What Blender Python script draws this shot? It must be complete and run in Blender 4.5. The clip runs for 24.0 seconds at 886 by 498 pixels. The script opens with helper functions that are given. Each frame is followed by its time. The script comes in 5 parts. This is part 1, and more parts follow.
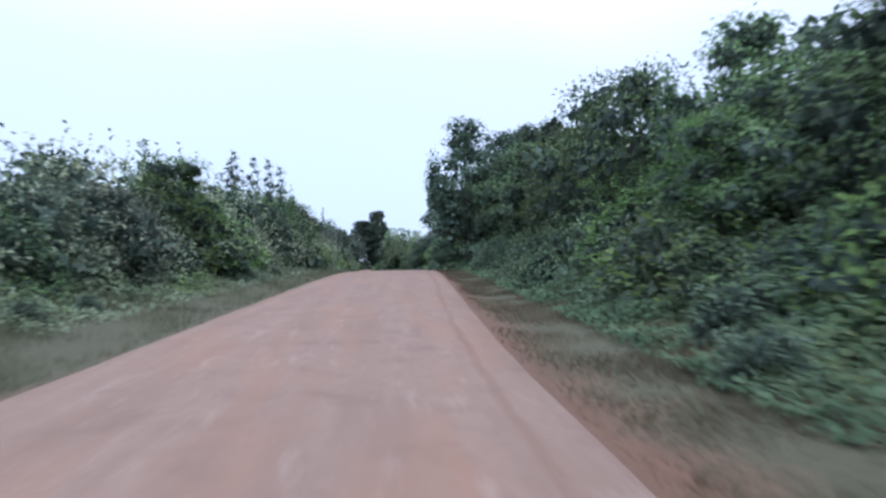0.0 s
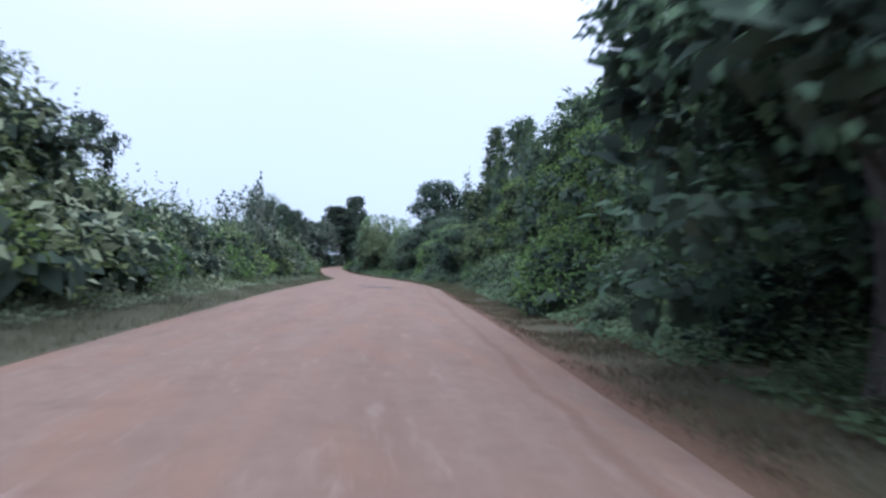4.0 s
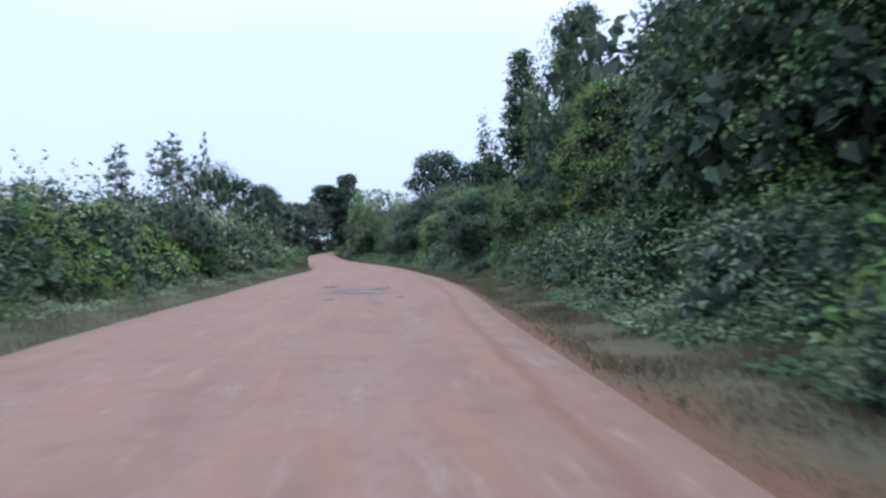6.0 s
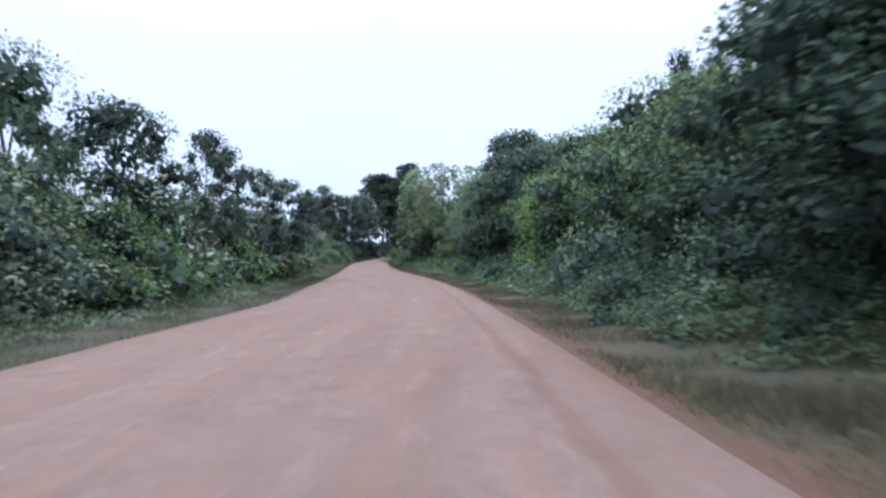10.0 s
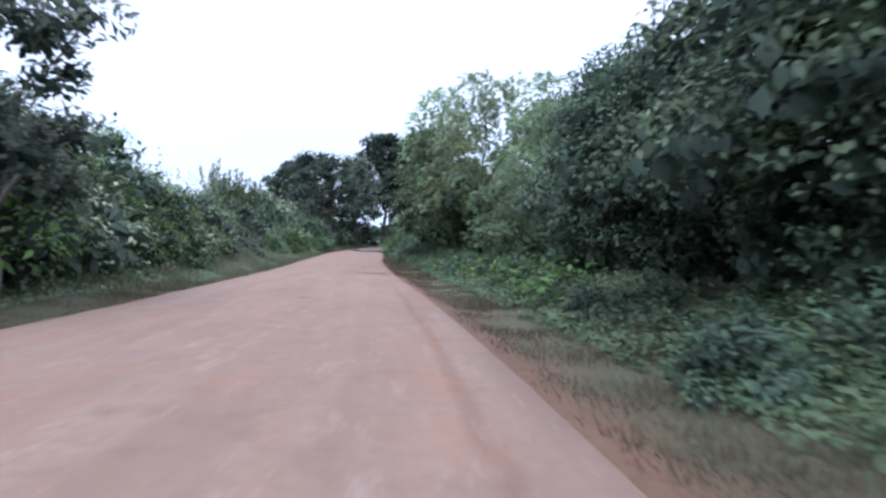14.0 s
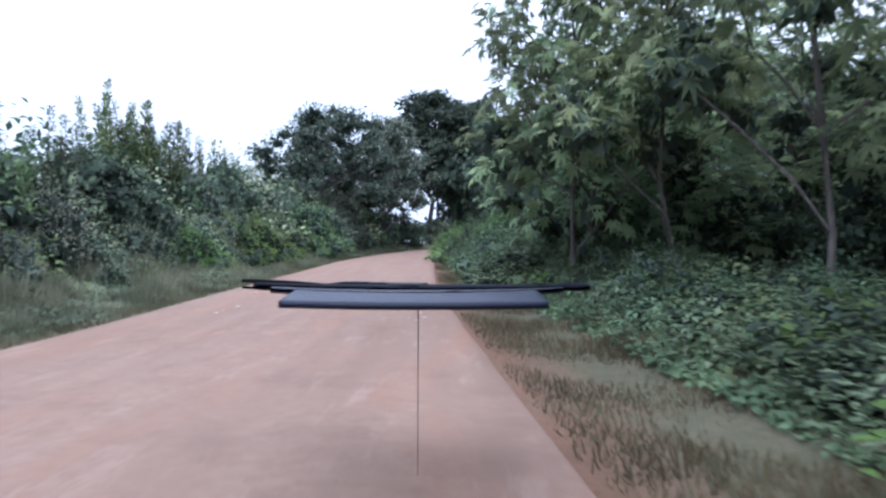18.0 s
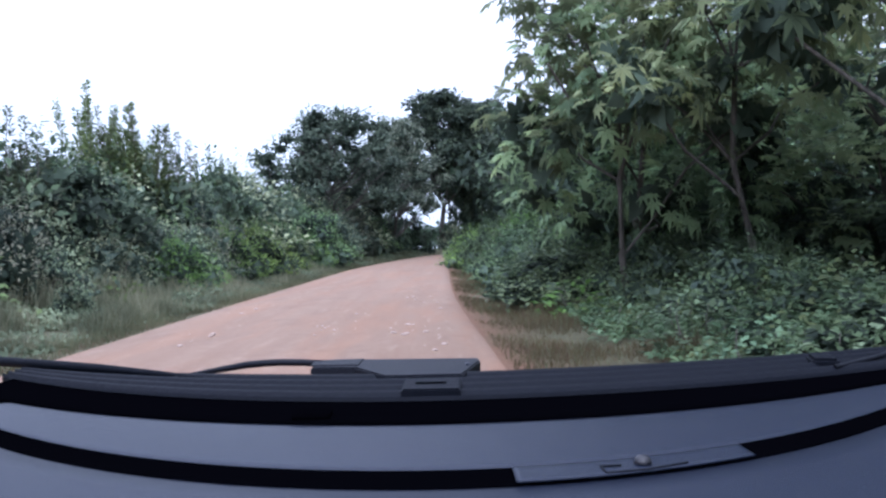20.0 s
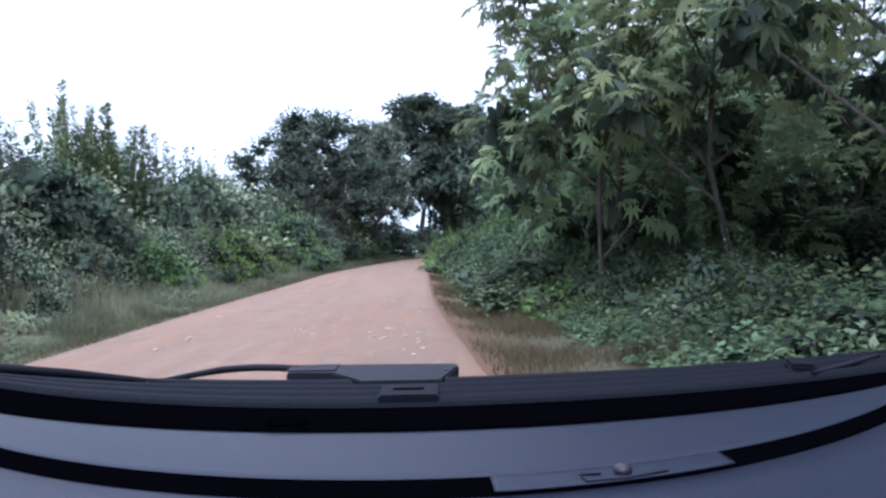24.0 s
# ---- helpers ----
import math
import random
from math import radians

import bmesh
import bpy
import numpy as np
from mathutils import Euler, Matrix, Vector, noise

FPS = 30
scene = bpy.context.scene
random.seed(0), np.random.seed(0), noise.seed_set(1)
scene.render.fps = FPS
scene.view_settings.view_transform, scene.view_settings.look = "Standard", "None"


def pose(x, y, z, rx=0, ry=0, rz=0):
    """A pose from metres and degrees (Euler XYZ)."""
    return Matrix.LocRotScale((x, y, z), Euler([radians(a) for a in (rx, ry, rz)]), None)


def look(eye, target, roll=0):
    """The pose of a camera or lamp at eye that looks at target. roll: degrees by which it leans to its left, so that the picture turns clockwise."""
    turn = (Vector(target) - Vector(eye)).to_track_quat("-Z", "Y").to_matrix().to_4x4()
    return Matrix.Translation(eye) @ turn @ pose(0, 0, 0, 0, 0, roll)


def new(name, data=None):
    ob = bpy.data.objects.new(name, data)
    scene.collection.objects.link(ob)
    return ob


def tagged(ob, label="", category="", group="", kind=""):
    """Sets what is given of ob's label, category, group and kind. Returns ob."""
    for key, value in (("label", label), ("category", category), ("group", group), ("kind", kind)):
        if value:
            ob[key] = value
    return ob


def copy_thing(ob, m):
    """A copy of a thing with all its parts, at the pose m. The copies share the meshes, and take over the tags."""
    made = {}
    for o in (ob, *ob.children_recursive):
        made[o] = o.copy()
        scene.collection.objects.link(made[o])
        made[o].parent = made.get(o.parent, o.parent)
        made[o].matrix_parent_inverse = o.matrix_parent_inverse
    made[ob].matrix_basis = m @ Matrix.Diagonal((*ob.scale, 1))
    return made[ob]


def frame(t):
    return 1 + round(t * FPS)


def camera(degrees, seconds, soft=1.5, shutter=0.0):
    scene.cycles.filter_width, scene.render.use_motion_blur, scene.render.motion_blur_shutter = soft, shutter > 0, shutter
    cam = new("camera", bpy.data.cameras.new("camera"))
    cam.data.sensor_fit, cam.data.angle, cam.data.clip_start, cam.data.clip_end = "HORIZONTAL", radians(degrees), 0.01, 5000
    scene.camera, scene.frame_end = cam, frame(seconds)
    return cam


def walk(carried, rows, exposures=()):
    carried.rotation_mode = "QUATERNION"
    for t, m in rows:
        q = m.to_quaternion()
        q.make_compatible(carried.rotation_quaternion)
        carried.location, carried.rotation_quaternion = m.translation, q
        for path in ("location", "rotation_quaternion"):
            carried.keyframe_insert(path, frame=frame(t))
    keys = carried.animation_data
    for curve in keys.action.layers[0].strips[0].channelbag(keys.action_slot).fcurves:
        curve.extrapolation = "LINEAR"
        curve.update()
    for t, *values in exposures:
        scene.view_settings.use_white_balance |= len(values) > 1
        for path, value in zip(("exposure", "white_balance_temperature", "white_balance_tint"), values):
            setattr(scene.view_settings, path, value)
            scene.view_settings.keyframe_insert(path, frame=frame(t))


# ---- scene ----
cam = camera(62.2, 24.0, soft=2.5, shutter=0.42)
PATH = [
    (0, (0.000, 0.000, -0.400), (1.103, 9.933, -0.047), -0.98),
    (0.5, (0.327, 6.116, -0.171), (1.446, 16.044, 0.243), -1.21),
    (1, (0.640, 12.248, 0.057), (1.784, 22.174, 0.455), -0.89),
    (1.5, (0.943, 18.212, 0.272), (2.120, 28.135, 0.672), -1.30),
    (2, (1.221, 23.886, 0.473), (2.429, 33.806, 0.838), -2.37),
    (2.5, (1.475, 29.192, 0.655), (2.727, 39.104, 1.077), 0.50),
    (4.5, (3.024, 50.570, 1.231), (4.372, 60.477, 1.374), 1.77),
    (5, (3.412, 55.430, 1.302), (4.725, 65.344, 1.264), 0.89),
    (5.5, (3.849, 60.273, 1.351), (5.164, 70.186, 1.391), -1.47),
    (6, (4.340, 65.128, 1.381), (5.691, 75.037, 1.407), -1.38),
    (6.5, (4.851, 70.002, 1.391), (6.199, 79.911, 1.355), 1.01),
    (7, (5.277, 74.636, 1.394), (6.611, 84.547, 1.434), -0.87),
    (7.5, (5.652, 78.751, 1.394), (7.151, 88.638, 1.434), 0.22),
    (8, (6.079, 83.096, 1.393), (7.826, 92.942, 1.411), -0.55),
    (8.5, (6.546, 87.861, 1.390), (8.040, 97.748, 1.392), -1.74),
    (9, (6.919, 92.892, 1.387), (7.942, 102.839, 1.444), -2.47),
    (9.5, (7.154, 97.874, 1.385), (7.644, 107.861, 1.497), -3.58),
    (11.5, (7.065, 115.993, 1.374), (7.530, 125.982, 1.373), 0.08),
    (12, (7.106, 120.684, 1.372), (7.775, 130.661, 1.344), 0.52),
    (12.5, (7.244, 125.469, 1.369), (8.051, 135.436, 1.323), -0.57),
    (13, (7.322, 130.305, 1.366), (7.972, 140.283, 1.332), -2.17),
    (13.5, (7.274, 134.942, 1.364), (7.684, 144.934, 1.357), -2.32),
    (14, (7.121, 139.338, 1.361), (7.330, 149.336, 1.376), 0.93),
    (14.5, (6.898, 143.458, 1.359), (6.907, 153.458, 1.373), -0.17),
    (15, (6.599, 147.540, 1.357), (6.427, 157.539, 1.367), -1.60),
    (15.5, (6.254, 151.757, 1.362), (5.870, 161.749, 1.395), -1.46),
    (16, (5.952, 155.927, 1.377), (5.822, 165.926, 1.414), -0.81),
    (16.5, (5.741, 160.026, 1.400), (5.813, 170.026, 1.432), -0.84),
    (17, (5.432, 164.008, 1.431), (5.262, 174.006, 1.438), -0.44),
    (17.5, (5.107, 167.182, 1.462), (4.795, 177.176, 1.583), 0.63),
    (18, (4.915, 169.534, 1.489), (4.543, 179.528, 1.521), 0.14),
    (18.5, (4.742, 171.402, 1.511), (4.315, 181.393, 1.531), -0.89),
    (20.5, (4.676, 172.353, 1.523), (4.138, 182.338, 1.630), -1.84),
    (21, (4.682, 172.356, 1.523), (4.227, 182.345, 1.620), -0.97),
    (21.5, (4.678, 172.353, 1.523), (4.247, 182.343, 1.619), -1.78),
    (22, (4.678, 172.354, 1.523), (4.266, 182.345, 1.607), -1.63),
    (22.5, (4.672, 172.354, 1.523), (4.347, 182.347, 1.693), -1.96),
    (23, (4.674, 172.353, 1.523), (4.376, 182.347, 1.682), -1.78),
    (23.2, (4.674, 172.353, 1.523), (4.359, 182.347, 1.673), -1.78),
    (23.3, (4.674, 172.353, 1.523), (4.559, 182.351, 1.673), -1.78),
    (23.4, (4.674, 172.353, 1.523), (5.187, 182.339, 1.673), -1.78),
    (23.5, (4.674, 172.353, 1.523), (5.370, 182.327, 1.673), -1.78),
    (23.6, (4.674, 172.353, 1.523), (4.908, 182.349, 1.673), -1.78),
    (23.7, (4.674, 172.353, 1.523), (4.446, 182.349, 1.673), -1.78),
    (23.8, (4.674, 172.353, 1.523), (4.394, 182.348, 1.673), -1.78),
    (24, (4.678, 172.352, 1.523), (4.420, 182.347, 1.665), -1.53),
]
walk(cam, [(t, look(eye, target, roll)) for t, eye, target, roll in PATH], [(0, 0.62, 5150, 15), (5, 0.58, 5150, 15), (8, 0.66, 5150, 16), (12, 0.88, 5200, 17), (17, 1.04, 5200, 17), (20, 1.16, 5250, 18), (24, 1.16, 5250, 18)])

# ---- sky and sun: an overcast evening ----
SUN_EL, SUN_AZ = 54.0, 200.0
world = bpy.data.worlds.new("overcast_sky")
scene.world = world
world.use_nodes = True
wt = world.node_tree
wt.nodes.clear()
w_out = wt.nodes.new("ShaderNodeOutputWorld")
w_bg = wt.nodes.new("ShaderNodeBackground")
w_sky = wt.nodes.new("ShaderNodeTexSky")
w_sky.sky_type, w_sky.sun_disc = "NISHITA", False
w_sky.sun_elevation, w_sky.sun_rotation = radians(SUN_EL), radians(SUN_AZ)
w_sky.dust_density = 4.0
w_scale = wt.nodes.new("ShaderNodeVectorMath")
w_scale.operation = "SCALE"
w_scale.inputs["Scale"].default_value = 0.10
w_geo = wt.nodes.new("ShaderNodeTexCoord")
w_noise = wt.nodes.new("ShaderNodeTexNoise")
w_noise.inputs["Scale"].default_value = 1.3
w_noise.inputs["Detail"].default_value = 3.0
w_split = wt.nodes.new("ShaderNodeSeparateXYZ")
w_add = wt.nodes.new("ShaderNodeMath")
w_add.operation = "MULTIPLY_ADD"
w_add.inputs[1].default_value = 0.28
w_ramp = wt.nodes.new("ShaderNodeValToRGB")  # an overcast sky: about three times as bright overhead as at the horizon
w_ramp.color_ramp.elements[0].position, w_ramp.color_ramp.elements[0].color = 0.12, (0.60, 0.66, 0.70, 1)
w_ramp.color_ramp.elements[1].position, w_ramp.color_ramp.elements[1].color = 1.0, (2.0, 2.0, 2.06, 1)
w_low = w_ramp.color_ramp.elements.new(0.45)
w_low.color = (0.73, 0.745, 0.77, 1)
w_mix = wt.nodes.new("ShaderNodeMix")
w_mix.data_type = "RGBA"
w_mix.inputs[0].default_value = 0.82
wt.links.new(w_geo.outputs["Generated"], w_noise.inputs["Vector"])
wt.links.new(w_geo.outputs["Generated"], w_split.inputs[0])
wt.links.new(w_noise.outputs["Fac"], w_add.inputs[0])
wt.links.new(w_split.outputs[2], w_add.inputs[2])
wt.links.new(w_add.outputs[0], w_ramp.inputs["Fac"])
wt.links.new(w_sky.outputs["Color"], w_scale.inputs[0])
wt.links.new(w_scale.outputs["Vector"], w_mix.inputs[6])
wt.links.new(w_ramp.outputs["Color"], w_mix.inputs[7])
wt.links.new(w_mix.outputs[2], w_bg.inputs["Color"])
w_bg.inputs["Strength"].default_value = 1.0
wt.links.new(w_bg.outputs["Background"], w_out.inputs["Surface"])
sun = new("sun", bpy.data.lights.new("sun", "SUN"))
sun.data.energy, sun.data.angle, sun.data.color = 1.5, radians(45), (1.0, 0.97, 0.92)
sun.matrix_world = look((0, 0, 50), (-math.sin(radians(SUN_AZ)) * 50, -math.cos(radians(SUN_AZ)) * 50, 50 - 50 * math.tan(radians(SUN_EL))))


# ---- materials ----
def nodes_of(name):
    m = bpy.data.materials.new(name)
    m.use_nodes = True
    nt = m.node_tree
    return m, nt, nt.nodes["Principled BSDF"]


def mixed(nt, fac, a, b):
    n = nt.nodes.new("ShaderNodeMix")
    n.data_type = "RGBA"
    for i, v in ((0, fac), (6, a), (7, b)):
        if isinstance(v, (tuple, float)):
            n.inputs[i].default_value = (*v, 1) if isinstance(v, tuple) else v
        else:
            nt.links.new(v, n.inputs[i])
    return n.outputs[2]


def noise_of(nt, scale, detail=4.0, vector=None, low=0.35, high=0.65, rough=0.55):
    n = nt.nodes.new("ShaderNodeTexNoise")
    n.inputs["Scale"].default_value, n.inputs["Detail"].default_value = scale, detail
    n.inputs["Roughness"].default_value = rough
    if vector:
        nt.links.new(vector, n.inputs["Vector"])
    r = nt.nodes.new("ShaderNodeMapRange")
    r.inputs[1].default_value, r.inputs[2].default_value = low, high
    nt.links.new(n.outputs["Fac"], r.inputs[0])
    return r.outputs[0]


def bumped(nt, bsdf, height, strength, distance):
    b = nt.nodes.new("ShaderNodeBump")
    b.inputs["Strength"].default_value, b.inputs["Distance"].default_value = strength, distance
    nt.links.new(height, b.inputs["Height"])
    nt.links.new(b.outputs["Normal"], bsdf.inputs["Normal"])


def coords(nt, which="Object"):
    return nt.nodes.new("ShaderNodeTexCoord").outputs[which]


def leaf_material(name, dark, light, yellow, gloss=0.5, glow=0.28, hues=(0.450, 0.507), shine=0.08):
    """Leaves: the tone changes from leaf to leaf, from clump to clump and from plant to plant; light passes through."""
    m, nt, p = nodes_of(name)
    geo = nt.nodes.new("ShaderNodeNewGeometry")
    info = nt.nodes.new("ShaderNodeObjectInfo")
    ramp = nt.nodes.new("ShaderNodeValToRGB")
    ramp.color_ramp.elements[0].color = (*[0.4 * d + 0.6 * q for d, q in zip(dark, light)], 1)
    ramp.color_ramp.elements[1].color = (*[0.36 * d + 0.64 * q for d, q in zip(yellow, light)], 1)
    e = ramp.color_ramp.elements.new(0.72)
    e.color = (*light, 1)
    nt.links.new(geo.outputs["Random Per Island"], ramp.inputs["Fac"])
    clump = noise_of(nt, 0.8, 2.0, coords(nt), 0.34, 0.66)
    tone = mixed(nt, clump, tuple(c * 0.75 for c in dark), ramp.outputs["Color"])
    plant = nt.nodes.new("ShaderNodeHueSaturation")
    shift = nt.nodes.new("ShaderNodeMapRange")
    shift.inputs[3].default_value, shift.inputs[4].default_value = 0.58, 1.42
    nt.links.new(info.outputs["Random"], shift.inputs[0])
    nt.links.new(shift.outputs[0], plant.inputs["Value"])
    again = nt.nodes.new("ShaderNodeMath")
    again.operation = "MULTIPLY"
    again.inputs[1].default_value = 7.31
    nt.links.new(info.outputs["Random"], again.inputs[0])
    left = nt.nodes.new("ShaderNodeMath")
    left.operation = "FRACT"
    nt.links.new(again.outputs[0], left.inputs[0])
    hue = nt.nodes.new("ShaderNodeMapRange")
    hue.inputs[3].default_value, hue.inputs[4].default_value = hues
    nt.links.new(left.outputs[0], hue.inputs[0])
    nt.links.new(hue.outputs[0], plant.inputs["Hue"])
    plant.inputs["Saturation"].default_value = 1.02
    nt.links.new(tone, plant.inputs["Color"])
    nt.links.new(plant.outputs["Color"], p.inputs["Base Color"])
    p.inputs["Roughness"].default_value = gloss
    p.inputs["Specular IOR Level"].default_value = shine
    t = nt.nodes.new("ShaderNodeBsdfTranslucent")
    nt.links.new(plant.outputs["Color"], t.inputs["Color"])
    mix = nt.nodes.new("ShaderNodeMixShader")
    mix.inputs[0].default_value = glow
    nt.links.new(p.outputs[0], mix.inputs[1])
    nt.links.new(t.outputs[0], mix.inputs[2])
    nt.links.new(mix.outputs[0], nt.nodes["Material Output"].inputs["Surface"])
    return m


def bark_material(name, a, b):
    m, nt, p = nodes_of(name)
    v = nt.nodes.new("ShaderNodeMapping")
    v.inputs["Scale"].default_value = (6, 6, 1.2)
    nt.links.new(coords(nt), v.inputs["Vector"])
    n = noise_of(nt, 2.5, 6.0, v.outputs[0], 0.3, 0.7)
    nt.links.new(mixed(nt, n, a, b), p.inputs["Base Color"])
    p.inputs["Roughness"].default_value = 0.9
    bumped(nt, p, n, 0.6, 0.03)
    return m


LEAF_MID = leaf_material("leaf_mid_green", (0.08, 0.132, 0.06), (0.132, 0.204, 0.084), (0.19, 0.25, 0.1), hues=(0.446, 0.505))
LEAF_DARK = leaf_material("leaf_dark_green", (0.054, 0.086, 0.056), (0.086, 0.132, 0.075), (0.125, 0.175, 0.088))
LEAF_DEEP = leaf_material("leaf_deep_green", (0.036, 0.054, 0.038), (0.058, 0.084, 0.053), (0.085, 0.112, 0.064))
LEAF_FRESH = leaf_material("leaf_fresh_green", (0.095, 0.165, 0.052), (0.15, 0.245, 0.072), (0.2, 0.29, 0.088), 0.5, 0.42, (0.472, 0.506))
LEAF_GREY = leaf_material("leaf_grey_green", (0.128, 0.170, 0.106), (0.190, 0.240, 0.146), (0.25, 0.29, 0.175), hues=(0.440, 0.500))
LEAF_BROWN = leaf_material("leaf_brown_green", (0.122, 0.128, 0.097), (0.180, 0.186, 0.128), (0.25, 0.235, 0.168), 0.5, 0.4, (0.490, 0.530))
LEAF_DUSK = leaf_material("leaf_dusky_green", (0.085, 0.110, 0.083), (0.143, 0.179, 0.129), (0.201, 0.230, 0.155), 0.5, 0.45)
LEAF_PALM = leaf_material("leaf_palmate_green", (0.122, 0.182, 0.108), (0.216, 0.296, 0.157), (0.32, 0.395, 0.155), 0.42, 0.68, (0.448, 0.510), 0.18)
LEAF_CREEP = leaf_material("leaf_creeper_green", (0.058, 0.094, 0.052), (0.104, 0.152, 0.078), (0.17, 0.21, 0.095), 0.5, 0.3, (0.460, 0.510), 0.07)
LEAF_BLUE = leaf_material("leaf_blue_green", (0.078, 0.122, 0.076), (0.128, 0.19, 0.112), (0.175, 0.24, 0.13))
GRASS = leaf_material("grass_blades", (0.098, 0.108, 0.064), (0.16, 0.166, 0.10), (0.215, 0.195, 0.12), 0.6, 0.5)
DRY_GRASS = leaf_material("dry_grass_blades", (0.115, 0.092, 0.056), (0.175, 0.14, 0.085), (0.22, 0.18, 0.112), 0.7, 0.5)
LONG_GRASS = leaf_material("long_grass_blades", (0.10, 0.118, 0.078), (0.175, 0.188, 0.125), (0.24, 0.23, 0.155), 0.6, 0.5)
TAN_GRASS = leaf_material("tan_grass_blades", (0.105, 0.088, 0.05), (0.165, 0.14, 0.082), (0.235, 0.195, 0.115), 0.7, 0.5)
BARK = bark_material("grey_brown_bark", (0.030, 0.027, 0.023), (0.088, 0.078, 0.066))
PALE_BARK = bark_material("pale_bark", (0.12, 0.105, 0.085), (0.26, 0.24, 0.20))


# inner leaves: shade of the crown's depth put into a darker, bluer leaf colour
INNER = leaf_material("shade_toned_inner_leaves", (0.046, 0.064, 0.054), (0.072, 0.1, 0.074), (0.095, 0.13, 0.085), 0.7, 0.25)


def part_of(nt, value, share_of):
    n = nt.nodes.new("ShaderNodeMath")
    n.operation = "MULTIPLY"
    n.inputs[1].default_value = share_of
    nt.links.new(value, n.inputs[0])
    return n.outputs[0]


def road_material():
    m, nt, p = nodes_of("red_laterite_road")
    uv = coords(nt, "UV")
    ob = coords(nt)
    big = noise_of(nt, 0.22, 5.0, ob, 0.3, 0.7)
    fine = noise_of(nt, 7.0, 8.0, ob, 0.3, 0.7, 0.7)
    track = nt.nodes.new("ShaderNodeMapping")
    track.inputs["Scale"].default_value = (5, 0.12, 1)
    nt.links.new(uv, track.inputs["Vector"])
    rut = noise_of(nt, 1.0, 4.0, track.outputs[0], 0.35, 0.65)
    base = mixed(nt, big, (0.140, 0.089, 0.062), (0.178, 0.119, 0.087))
    base = mixed(nt, rut, base, (0.200, 0.142, 0.107))
    base = mixed(nt, fine, base, (0.152, 0.100, 0.073))
    mottle = noise_of(nt, 1.3, 5.0, ob, 0.52, 0.72, 0.6)
    base = mixed(nt, part_of(nt, mottle, 0.4), base, (0.098, 0.066, 0.050))
    pebble = nt.nodes.new("ShaderNodeTexVoronoi")
    pebble.inputs["Scale"].default_value = 9.0
    nt.links.new(ob, pebble.inputs["Vector"])
    spot = nt.nodes.new("ShaderNodeMapRange")
    spot.inputs[1].default_value, spot.inputs[2].default_value = 0.10, 0.05
    nt.links.new(pebble.outputs["Distance"], spot.inputs[0])
    base = mixed(nt, spot.outputs[0], base, (0.142, 0.103, 0.075))
    drift = nt.nodes.new("ShaderNodeMapping")
    drift.inputs["Scale"].default_value = (1.5, 0.28, 1)
    nt.links.new(ob, drift.inputs["Vector"])
    dust = noise_of(nt, 0.8, 5.0, drift.outputs[0], 0.48, 0.70, 0.6)
    base = mixed(nt, part_of(nt, dust, 0.55), base, (0.205, 0.112, 0.070))
    worn = noise_of(nt, 2.6, 7.0, drift.outputs[0], 0.56, 0.68, 0.7)
    base = mixed(nt, part_of(nt, worn, 0.4), base, (0.245, 0.185, 0.15))
    # damp hollow: an uneven oval about the puddles
    oval = nt.nodes.new("ShaderNodeMapping")
    oval.inputs["Location"].default_value = (-4.75 / 1.75, -89.9 / 3.1, 0)
    oval.inputs["Scale"].default_value = (1 / 1.75, 1 / 3.1, 0)
    nt.links.new(ob, oval.inputs["Vector"])
    reach = nt.nodes.new("ShaderNodeVectorMath")
    reach.operation = "LENGTH"
    nt.links.new(oval.outputs[0], reach.inputs[0])
    ragged = nt.nodes.new("ShaderNodeMath")
    ragged.operation = "MULTIPLY_ADD"
    ragged.inputs[1].default_value = 0.7
    nt.links.new(noise_of(nt, 1.9, 6.0, ob, 0.2, 0.8, 0.65), ragged.inputs[0])
    nt.links.new(reach.outputs["Value"], ragged.inputs[2])
    damp = nt.nodes.new("ShaderNodeMapRange")
    damp.inputs[1].default_value, damp.inputs[2].default_value = 1.25, 0.75
    damp.inputs[4].default_value = 0.75
    nt.links.new(ragged.outputs[0], damp.inputs[0])
    base = mixed(nt, damp.outputs[0], base, (0.105, 0.079, 0.068))
    sep = nt.nodes.new("ShaderNodeSeparateXYZ")
    nt.links.new(uv, sep.inputs[0])
    wob = noise_of(nt, 0.5, 3.0, ob, 0.0, 1.0)
    line = nt.nodes.new("ShaderNodeMath")
    line.operation = "MULTIPLY_ADD"
    line.inputs[1].default_value, line.inputs[2].default_value = 0.10, -0.86
    nt.links.new(wob, line.inputs[0])
    away = nt.nodes.new("ShaderNodeMath")
    away.operation = "ADD"
    nt.links.new(sep.outputs[0], away.inputs[0])
    nt.links.new(line.outputs[0], away.inputs[1])
    size = nt.nodes.new("ShaderNodeMath")
    size.operation = "ABSOLUTE"
    nt.links.new(away.outputs[0], size.inputs[0])
    band = nt.nodes.new("ShaderNodeMapRange")
    band.inputs[1].default_value, band.inputs[2].default_value = 0.035, 0.01
    band.inputs[4].default_value = 0.35
    nt.links.new(size.outputs[0], band.inputs[0])
    upto = nt.nodes.new("ShaderNodeMapRange")
    upto.inputs[1].default_value, upto.inputs[2].default_value = 168.0, 158.0
    nt.links.new(sep.outputs[1], upto.inputs[0])
    both = nt.nodes.new("ShaderNodeMath")
    both.operation = "MULTIPLY"
    nt.links.new(band.outputs[0], both.inputs[0])
    nt.links.new(upto.outputs[0], both.inputs[1])
    base = mixed(nt, both.outputs[0], base, (0.109, 0.055, 0.032))
    nt.links.new(base, p.inputs["Base Color"])
    p.inputs["Roughness"].default_value = 0.92
    p.inputs["Specular IOR Level"].default_value = 0.2
